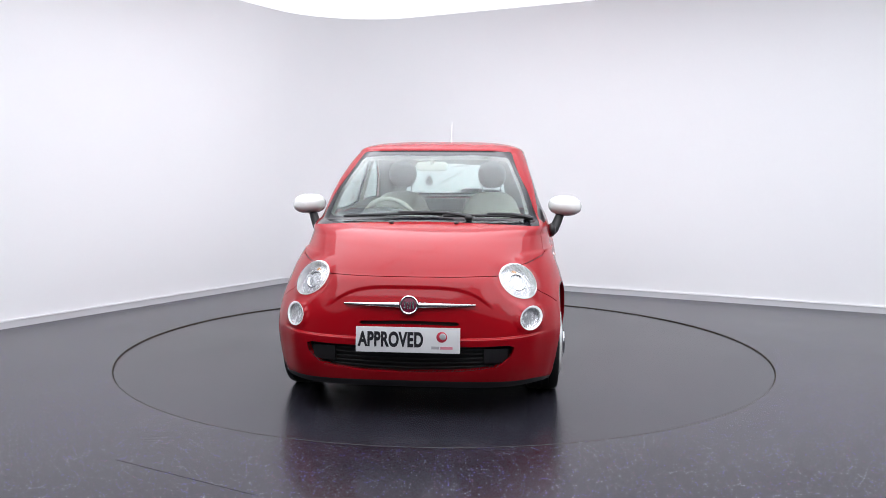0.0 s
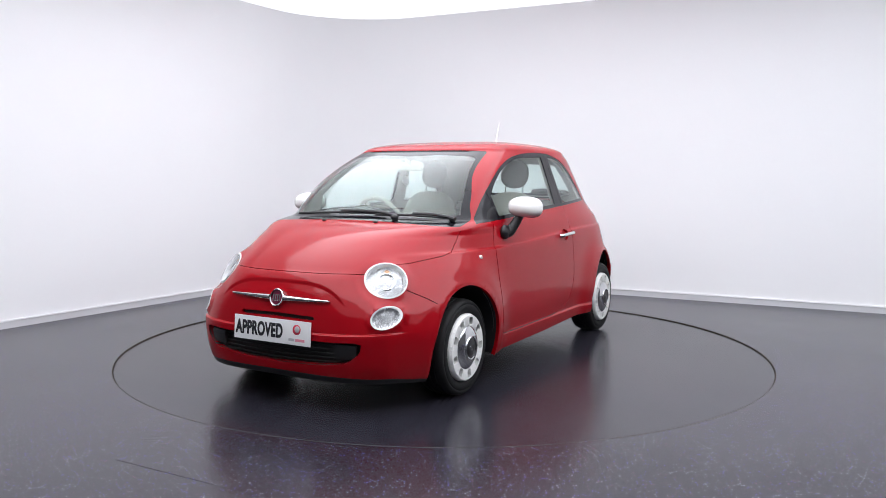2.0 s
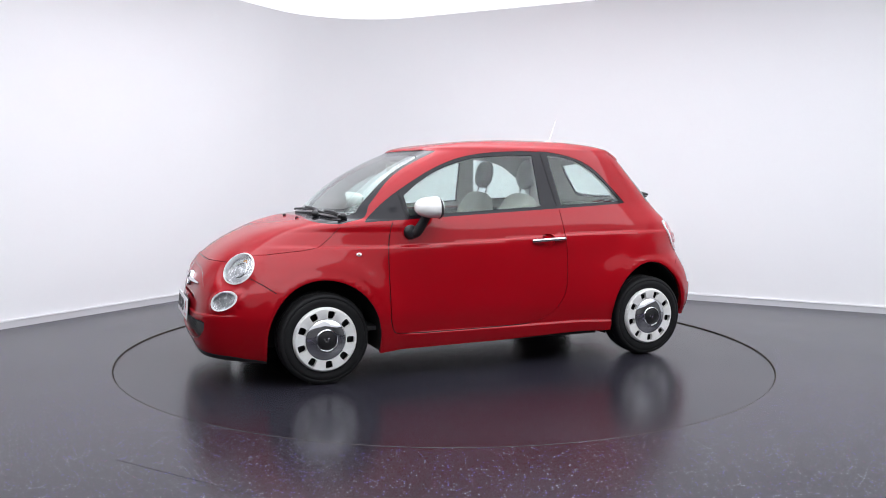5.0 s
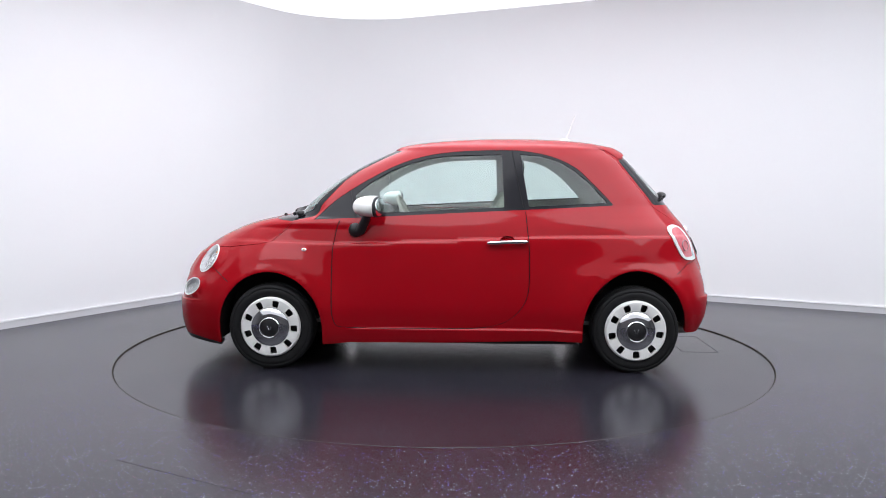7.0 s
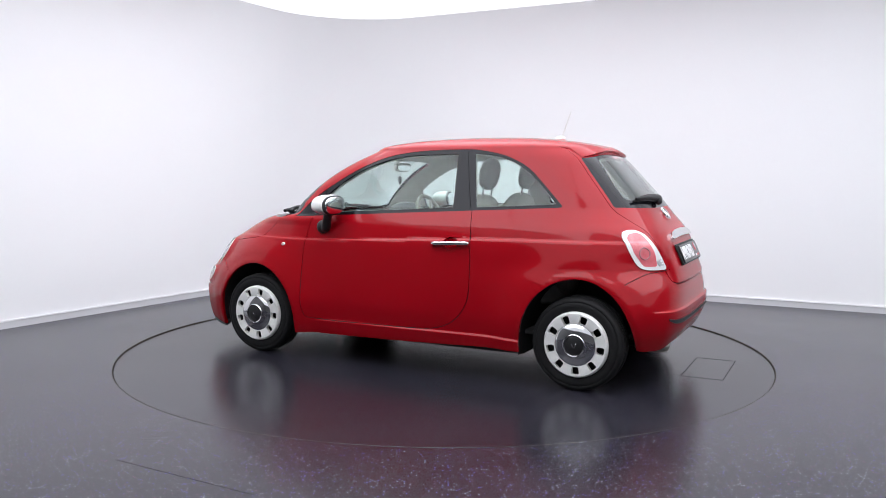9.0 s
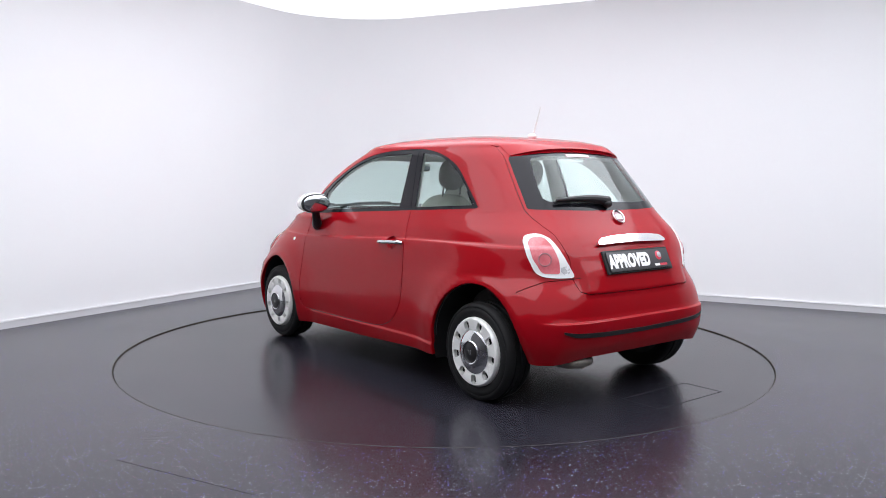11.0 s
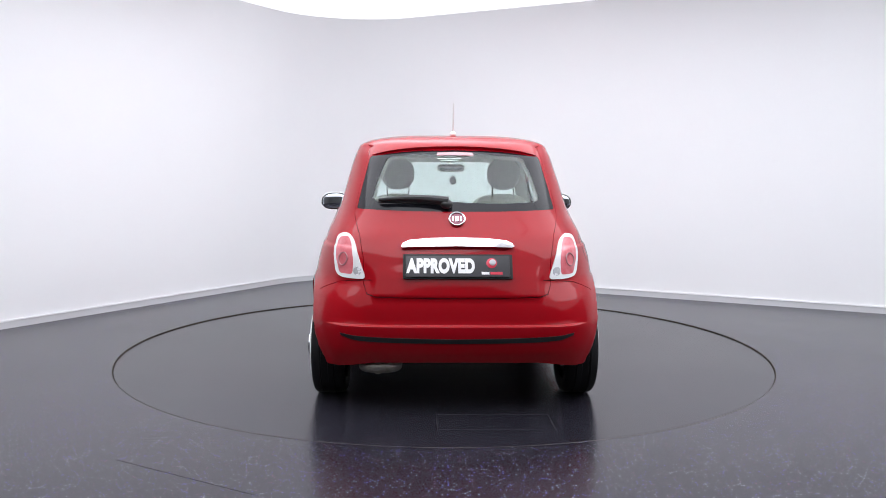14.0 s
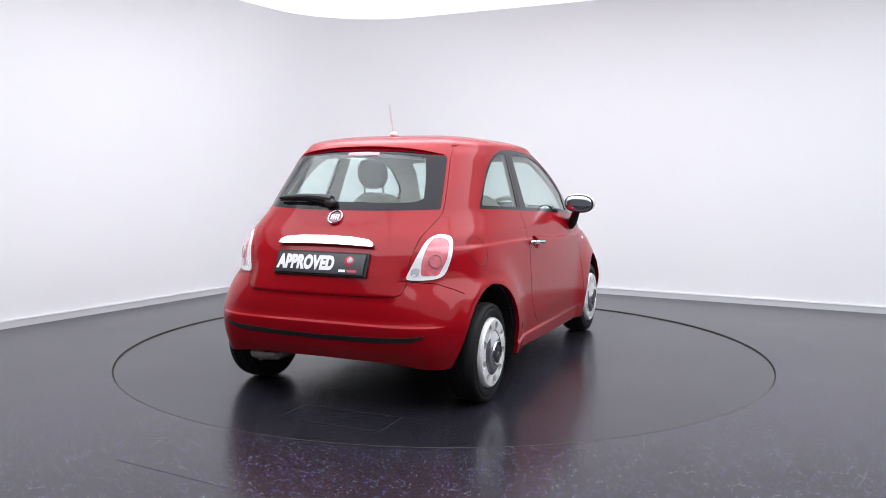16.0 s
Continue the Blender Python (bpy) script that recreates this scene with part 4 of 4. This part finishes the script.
def number_plate(name, m, base, ink, w, h, label, logo_side):
    bm = bmesh.new()
    box(bm, (w, h, 0.006), m, 0.0015)
    plate = part(name, bm, base, car, label)
    lettering("APPROVED", 0.100, ink, plate, m @ pose(-0.086, -0.002, 0.0036), 0.635 if base is PLATE_WHITE else 0.66, 0.0042 if base is PLATE_WHITE else 0.0062)
    bm = bmesh.new()
    lathe(bm, [(0.0005, 0.006), (0.015, 0.0058), (0.024, 0.0045), (0.027, 0.0031)], m @ pose(0.172, 0.017, 0), 32)
    part("logo_disc", bm, LOGO_RED, plate, "round red and silver logo")
    bm = bmesh.new()
    ball(bm, (0.017, 0.017, 0.004), m @ pose(0.177, 0.020, 0.0055), 20)
    part("logo_face", bm, LOGO_GREY, plate, "silver face of the logo")
    bm = bmesh.new()
    box(bm, (0.040, 0.014, 0.0012), m @ pose(0.140, -0.037, 0.0034), 0.0003, 1)
    part("logo_bar", bm, LOGO_GREY if base is PLATE_WHITE else PLATE_WHITE, plate, "small plain logo bar")
    bm = bmesh.new()
    box(bm, (0.062, 0.014, 0.0012), m @ pose(0.196, -0.037, 0.0034), 0.0003, 1)
    part("logo_bar", bm, LOGO_PINK if base is PLATE_WHITE else LOGO_RED, plate, "small plain red logo bar")
    return plate


nose_face = Matrix(((0, 0, 1, 0), (1, 0, 0, 0), (0, 1, 0, 0), (0, 0, 0, 1)))
tail_face = Matrix(((0, 0, -1, 0), (-1, 0, 0, 0), (0, 1, 0, 0), (0, 0, 0, 1)))
bm = bmesh.new()
box(bm, (0.30, 0.10, 0.02), at(1.858, 0.0, 0.412) @ nose_face, 0.004)
part("plate_bracket", bm, BLACK, front_bumper, "black plate bracket")
number_plate("front_plate", at(1.874, 0.0, 0.412, 0, -4, 0) @ nose_face, PLATE_WHITE, INK, 0.528, 0.128, "white plate with black lettering", 1)
rear_m = on_skin("b", 0.0, 0.770, 1, 0.012)
bm = bmesh.new()
box(bm, (0.56, 0.132, 0.012), rear_m @ pose(0, 0, -0.006), 0.004)
part("plate_recess", bm, DARK, car, "dark plate recess")
number_plate("rear_plate", rear_m @ pose(0, -0.002, 0.006), PLATE_BLACK, PLATE_WHITE, 0.528, 0.112, "black plate with white lettering", 1)


def emblem(m, r, label):
    bm = bmesh.new()
    lathe(bm, [(r * 0.78, 0.004), (r * 0.80, 0.010), (r * 0.90, 0.012), (r * 0.98, 0.009), (r, 0.002), (r, -0.012)], m, 40)
    e = part("emblem", bm, CHROME, car, label)
    bm = bmesh.new()
    lathe(bm, [(0.0005, 0.007), (r * 0.5, 0.0065), (r * 0.79, 0.005)], m, 40)
    part("emblem_field", bm, BADGE_RED, e, "dark red field")
    for k in range(4):
        bm = bmesh.new()
        box(bm, (r * 0.16, r * 0.72, 0.003), m @ pose((k - 1.5) * r * 0.29, 0, 0.0075), 0.0006, 1)
        part("emblem_bar", bm, CHROME, e, "silver bar")
    return e


emblem(on_skin("f", 0.0, 0.578, 1, 0.008), 0.049, "round chrome emblem with a red field")
emblem(on_skin("b", 0.0, 1.004, 1, 0.003), 0.046, "round chrome emblem with a red field")


for s in (1, -1):
    bm = bmesh.new()
    tube(bm, along("f", [(0.050, 0.578), (0.15, 0.579), (0.25, 0.580), (0.335, 0.581)], s, 0.007, 24), 0.0165, 14, 0.005)
    part("chrome_bar", bm, CHROME, front_bumper, "chrome nose bar", 80)


# door mirrors
def door_mirror(s):
    g = group("door_mirror", "white door mirror on a black foot")
    bm = bmesh.new()
    got = bmesh.ops.create_uvsphere(bm, u_segments=32, v_segments=20, radius=1.0)
    for v in bm.verts:
        x, y, z = v.co
        back = 0.30 if x < 0 else 1.0
        if x < 0:
            wide = min(1 / max(math.sqrt(max(1 - x * x, 0)), 0.4), 2.5)
            y, z = y * wide, z * wide
        v.co = Vector((math.copysign(abs(x) ** 0.9, x) * 0.112 * back, math.copysign(abs(y) ** 0.82, y) * 0.106, math.copysign(abs(z) ** 0.85, z) * (0.068 if z > 0 else 0.060)))
        v.co.z -= 0.04 * v.co.y * s
        v.co = at(0.50, s * 0.850, 1.042, 0, 0, s * -10) @ v.co
    part("mirror_cap", bm, WHITE, g, "glossy white cap", 80)
    bm = bmesh.new()
    got = bmesh.ops.create_uvsphere(bm, u_segments=32, v_segments=12, radius=1.0)
    for v in bm.verts:
        x, y, z = v.co
        v.co = Vector((x * 0.012, math.copysign(abs(y) ** 0.82, y) * 0.103, math.copysign(abs(z) ** 0.85, z) * 0.064))
        v.co.z -= 0.04 * v.co.y * s
        v.co = at(0.462, s * 0.852, 1.041, 0, 0, s * -10) @ v.co
    part("mirror_frame", bm, BLACK, g, "black rim", 80)
    bm = bmesh.new()
    got = bmesh.ops.create_uvsphere(bm, u_segments=32, v_segments=12, radius=1.0)
    for v in bm.verts:
        x, y, z = v.co
        v.co = Vector((x * 0.010, math.copysign(abs(y) ** 0.82, y) * 0.093, math.copysign(abs(z) ** 0.85, z) * 0.055))
        v.co.z -= 0.04 * v.co.y * s
        v.co = at(0.449, s * 0.852, 1.041, 0, 0, s * -10) @ v.co
    part("mirror_glass", bm, MIRROR, g, "mirror glass", 80)
    bm = bmesh.new()
    rows = smooth_line([(0.0, 0.0), (0.35, 0.1), (0.7, 0.55), (1.0, 1.0)], 5)
    pts = [Vector((0.60 - 0.075 * t, s * (0.752 + 0.07 * t), 0.885 + 0.11 * u)) + OFF for t, u in rows]
    tube(bm, pts, 0.034, 14, 0.026)
    ball(bm, (0.045, 0.028, 0.045), at(0.61, s * 0.762, 0.893), 16)
    part("mirror_foot", bm, BLACK, g, "black plastic foot", 60)


for s in (1, -1):
    door_mirror(s)

# door handles, side repeaters, fuel flap
for s, d in zip((1, -1), doors):
    bm = bmesh.new()
    pts = along("s", [(-0.228, 0.815), (-0.29, 0.817), (-0.345, 0.820), (-0.41, 0.822), (-0.462, 0.824)], s, 0.024, 16)
    pts[0] = on_skin("s", -0.226, 0.815, s, 0.006).translation
    pts[-1] = on_skin("s", -0.464, 0.824, s, 0.006).translation
    tube(bm, pts, 0.0125, 12)
    part("door_handle", bm, CHROME, d, "chrome handle", 60)
    bm = bmesh.new()
    ball(bm, (0.017, 0.012, 0.007), on_skin("s", 0.935, 0.762, s, 0.001), 20)
    rep = part("side_repeater", bm, CLEAR_WHITE, car, "small oval lamp")
    bm = bmesh.new()
    ball(bm, (0.007, 0.006, 0.004), on_skin("s", 0.935, 0.762, s, 0.007), 12)
    part("bulb", bm, AMBER, rep, "orange bulb")
bm = bmesh.new()
ring = [on_skin("s", -1.21 + 0.078 * math.cos(2 * math.pi * k / 40), 0.835 + 0.078 * math.sin(2 * math.pi * k / 40), -1, 0.0).translation for k in range(41)]
tube(bm, ring, 0.0014, 6)
part("fuel_flap", bm, DARK, body, "round fuel flap joint")

# lip of the roof over the rear window
bm = bmesh.new()
rows = []
for k in range(61):
    y = -0.468 + 0.936 * k / 60
    eave, full = 1.386 - 0.036 * (y / 0.468) ** 2, 1 - abs(y / 0.468) ** 5
    line = ((eave, -0.004), (eave, 0.003 + 0.015 * full), (eave + 0.008, 0.003 + 0.017 * full), (1.43, 0.002 + 0.011 * full), (1.49, 0.001 + 0.005 * full), (1.56, -0.003))
    rows.append([bm.verts.new(on_skin("b", abs(y), level, 1 if y >= 0 else -1, out).translation) for level, out in line])
for a, b in zip(rows, rows[1:]):
    for k in range(5):
        bm.faces.new((a[k], b[k], b[k + 1], a[k + 1]))
part("roof_spoiler", bm, RED, body, "", 50)

# front wipers and washer jets
for blade, arm, pivot in (([(-0.50, 0.976), (-0.25, 0.988), (0.0, 0.994), (0.16, 0.990)], [(-0.17, 0.996), (0.10, 0.993), (0.255, 0.974)], 0.255),
                          ([(0.10, 0.984), (0.28, 0.987), (0.48, 0.983), (0.61, 0.972)], [(0.36, 0.990), (0.50, 0.986), (0.63, 0.962)], 0.60)):
    w = group("wiper", "black windscreen wiper")
    bm = bmesh.new()
    tube(bm, across("f", blade, 0.016), 0.008, 8)
    part("blade", bm, BLACK, w)
    bm = bmesh.new()
    tube(bm, across("f", arm, 0.024), 0.009, 8, 0.012)
    ball(bm, (0.024, 0.024, 0.02), on_skin("f", pivot, 0.972, 1, 0.016), 14)
    part("arm", bm, BLACK, w)
for y in (-0.19, 0.19):
    bm = bmesh.new()
    ball(bm, (0.014, 0.012, 0.010), on_skin("f", abs(y), 0.957, -1 if y < 0 else 1, 0.004), 12)
    part("washer_jet", bm, BLACK, body, "small black washer jet")

bm = bmesh.new()
ball(bm, (0.010, 0.006, 0.005), on_skin("b", 0.0, 1.405, 1, 0.018), 12)
part("washer_jet", bm, BLACK, body, "small black washer jet")
# window stickers
bm = bmesh.new()
for k, (w_, y_) in enumerate(((0.10, 0.0), (0.13, 0.014))):
    box(bm, (w_, 0.007, 0.0008), on_skin("b", 0.035, 1.325, 1, -0.007) @ pose(0, y_, 0), 0.0002, 1)
part("window_sticker", bm, PLATE_WHITE, rear_window, "white sticker with unreadable print")
# rear wiper
w = group("rear_wiper", "black rear window wiper")
bm = bmesh.new()
tube(bm, across("b", [(0.045, 1.082), (0.15, 1.094), (0.28, 1.096), (0.405, 1.088)], 0.028), 0.026, 10, 0.009)
ball(bm, (0.034, 0.028, 0.024), on_skin("b", 0.055, 1.072, 1, 0.022), 16)
part("arm", bm, BLACK, w)
bm = bmesh.new()
tube(bm, across("b", [(0.08, 1.076), (0.25, 1.088), (0.415, 1.084)], 0.012), 0.006, 8)
part("blade", bm, BLACK, w)

# roof aerial
w = group("aerial", "short white roof aerial")
bm = bmesh.new()
ball(bm, (0.036, 0.020, 0.018), at(-0.775, 0.0, 1.485), 18)
part("base", bm, WHITE, w)
bm = bmesh.new()
tube(bm, [at(-0.785, 0, 1.495).translation, at(-0.815, 0, 1.58).translation, at(-0.845, 0, 1.665).translation], 0.0048, 8, 0.003)
part("mast", bm, WHITE, w)

# exhaust
w = group("exhaust", "worn steel tailpipe under the bumper")
bm = bmesh.new()
ball(bm, (0.10, 0.115, 0.036), at(-1.505, 0.40, 0.240), 28, 0.7)
part("silencer", bm, PIPE, w, "dull steel silencer")
bm = bmesh.new()
lathe(bm, [(0.026, -0.10), (0.030, 0.0), (0.030, 0.015), (0.026, 0.015), (0.024, -0.06), (0.001, -0.06)], at(-1.582, 0.41, 0.238, 0, -90, 0), 28)
part("tailpipe", bm, PIPE, w, "open tailpipe")

# lamp details
for s in (1, -1):
    m = Matrix.Translation(Vector(LAMP_AT * [1, s, 1]) + OFF) @ Vector(LAMP_OUT * [1, s, 1]).to_track_quat("Z", "Y").to_matrix().to_4x4() @ pose(0, 0, -0.02)
    bm = bmesh.new()
    lathe(bm, [(0.050, 0.0), (0.052, 0.010), (0.046, 0.012), (0.030, 0.004), (0.014, 0.002), (0.0005, 0.010)], m, 36)
    part("headlight_projector", bm, CHROME, car, "chrome lamp ring behind the lens")
    bm = bmesh.new()
    ball(bm, (0.017, 0.017, 0.012), m @ pose(0, 0.055, 0.0), 16)
    part("indicator_bulb", bm, AMBER, car, "orange bulb")
    m = on_skin("b", 0.590, 0.797, s, 0.008)
    bm = bmesh.new()
    lathe(bm, [(0.030, 0.0), (0.031, 0.004), (0.036, 0.004), (0.037, 0.0)], m, 36)
    part("tail_lamp_ring", bm, BRAKE, car, "pale ring in the red lens")
for s in (1, -1):
    bm = bmesh.new()
    box(bm, (0.125, 0.078, 0.02), on_skin("f", 0.442, 0.328, s, -0.026), 0.012)
    part("grille_blank", bm, BLACK, front_bumper, "black ribbed grille end")
for k in range(5):
    bm = bmesh.new()
    tube(bm, across("f", [(-0.47 + 0.015 * k, 0.36 - 0.022 * k), (0.0, 0.352 - 0.024 * k), (0.47 - 0.015 * k, 0.36 - 0.022 * k)], -0.030, 20), 0.004, 6)
    part("grille_bar", bm, DARK, front_bumper, "black grille bar")

# ---- cabin ----
CENT = SKIN[TRIS].mean(1)
cab = (CENT[:, 0] < 0.93) & (CENT[:, 0] > -1.42)
cover = pick("shell", "door", "window_trim", "windscreen_border", "rear_border", "seam", "tailgate", "handle_recess", "bonnet")
skin_mesh("headlining", cover & cab & (CENT[:, 2] > 1.0), LINING, car, push=-0.032, label="pale grey roof and pillar lining")
skin_mesh("door_cards", cover & cab & (CENT[:, 2] <= 1.0) & (CENT[:, 2] > 0.3), GREY_TRIM, car, push=-0.045, label="dark grey door and side lining")
bm = bmesh.new()
box(bm, (2.3, 1.34, 0.03), at(-0.25, 0, 0.30), 0.01)
part("cabin_floor", bm, GREY_TRIM, car, "dark carpet")
dash = group("dashboard", "dark dashboard with an ivory front panel")
bm = bmesh.new()
ball(bm, (0.27, 0.645, 0.17), at(0.74, 0, 0.80), 40, 0.55)
part("dash_top", bm, GREY_TRIM, dash)
bm = bmesh.new()
ball(bm, (0.05, 0.60, 0.085), at(0.485, 0, 0.815, 0, -12), 40, 0.4)
part("dash_panel", bm, IVORY, dash, "ivory dashboard panel")
bm = bmesh.new()
ball(bm, (0.12, 0.17, 0.10), at(0.58, -0.33, 0.93), 28, 0.8)
part("binnacle", bm, GREY_TRIM, dash, "rounded instrument hood")
for y in (0.06, -0.06, 0.55, -0.55):
    bm = bmesh.new()
    box(bm, (0.02, 0.10, 0.05), at(0.44, y, 0.90, 0, -12), 0.008)
    part("air_vent", bm, IVORY, dash, "framed air vent")
    bm = bmesh.new()
    for k in range(3):
        box(bm, (0.008, 0.084, 0.007), at(0.430, y, 0.887 + 0.013 * k, 0, -12), 0.001, 1)
    part("vent_slats", bm, DARK, dash, "dark vent slats")
st = group("steering_wheel", "ivory steering wheel with a dark hub")
m = at(0.36, -0.33, 0.915, 0, -65, 0)
bm = bmesh.new()
tube(bm, [m @ Vector((0.178 * math.cos(2 * math.pi * k / 48), 0.178 * math.sin(2 * math.pi * k / 48), 0)) for k in range(49)], 0.0155, 12)
part("rim", bm, IVORY, st, "", 80)
bm = bmesh.new()
ball(bm, (0.065, 0.075, 0.03), m @ pose(0, 0, -0.01), 24, 0.8)
for a in (90, 210, 330):
    d = Vector((math.cos(radians(a)), math.sin(radians(a)), 0))
    tube(bm, [m @ (d * 0.04), m @ (d * 0.172)], 0.016, 8, 0.012)
tube(bm, [m @ Vector((0, 0, -0.01)), m @ Vector((0, 0, -0.25))], 0.03, 12)
part("hub", bm, IVORY, st, "ivory hub and spokes")


def seat(y):
    g = group("front_seat", "ivory and grey front seat with a round headrest")
    bm = bmesh.new()
    ball(bm, (0.28, 0.245, 0.09), at(0.00, y, 0.50, 0, -8), 28, 0.6)
    part("cushion", bm, GREY_CLOTH, g)
    bm = bmesh.new()
    got = bmesh.ops.create_uvsphere(bm, u_segments=32, v_segments=20, radius=1.0)
    for v in bm.verts:
        x, yy, z = (math.copysign(abs(c) ** 0.6, c) for c in v.co)
        v.co = at(-0.285, y, 0.79, 0, -17) @ Vector((x * 0.085, yy * 0.25 * (1 - 0.16 * max(z, 0)), z * 0.335))
    part("backrest", bm, IVORY, g, "ivory backrest", 80)
    bm = bmesh.new()
    ball(bm, (0.05, 0.108, 0.105), at(-0.415, y, 1.247, 0, -12), 32, 0.85)
    part("headrest", bm, GREY_CLOTH, g, "round grey-beige headrest", 80)
    for dy in (0.07, -0.07):
        bm = bmesh.new()
        tube(bm, [at(-0.385, y + dy, 1.05).translation, at(-0.41, y + dy, 1.20).translation], 0.006, 8)
        part("headrest_post", bm, CHROME, g, "steel post")
    bm = bmesh.new()
    tube(bm, [at(-0.40, y + (0.27 if y > 0 else -0.27), 0.45).translation, at(-0.50, y + (0.285 if y > 0 else -0.285), 0.97).translation], 0.014, 8)
    part("belt", bm, GREY_TRIM, g, "dark seat belt")


seat(0.345), seat(-0.345)
bench = group("rear_bench", "dark grey rear bench")
bm = bmesh.new()
ball(bm, (0.25, 0.56, 0.09), at(-0.78, 0, 0.52), 32, 0.5)
part("cushion", bm, GREY_CLOTH, bench)
bm = bmesh.new()
ball(bm, (0.07, 0.56, 0.29), at(-1.03, 0, 0.76, 0, -14), 32, 0.45)
part("backrest", bm, GREY_CLOTH, bench)
bm = bmesh.new()
box(bm, (0.30, 1.02, 0.03), at(-1.22, 0, 1.0), 0.01)
part("parcel_shelf", bm, GREY_TRIM, car, "dark parcel shelf")
rear_view = group("rear_view_mirror", "pale rear-view mirror on the windscreen")
bm = bmesh.new()
ball(bm, (0.018, 0.105, 0.032), at(0.45, -0.03, 1.295), 24, 0.5)
tube(bm, [at(0.45, -0.03, 1.31).translation, at(0.51, -0.02, 1.335).translation], 0.012, 8)
part("housing", bm, IVORY, rear_view)
bm = bmesh.new()
ball(bm, (0.004, 0.097, 0.026), at(0.434, -0.03, 1.294), 24, 0.5)
part("glass", bm, MIRROR, rear_view, "mirror glass")
w = group("air_freshener", "small round tag that hangs from the mirror")
bm = bmesh.new()
lathe(bm, [(0.0005, 0.004), (0.022, 0.004), (0.026, 0.002), (0.026, -0.002), (0.022, -0.004), (0.0005, -0.004)], at(0.48, -0.045, 1.20, 0, 90, 0) @ Matrix.Diagonal((1.25, 1, 1, 1)), 28)
part("tag", bm, GREY_TRIM, w, "dark oval tag")
bm = bmesh.new()
tube(bm, [at(0.48, -0.045, 1.23).translation, at(0.47, -0.04, 1.285).translation], 0.0012, 6)
part("cord", bm, DARK, w)


# ---- what moves ----
def motions():
    """The turntable and the car on it turn evenly, clockwise from above."""
    rows = [(k * 0.5, pose(0, 0, 0, 0, 0, -95.018 - 12.3943 * k * 0.5)) for k in range(33)]
    walk(turntable, rows)
    walk(car, rows)


motions()
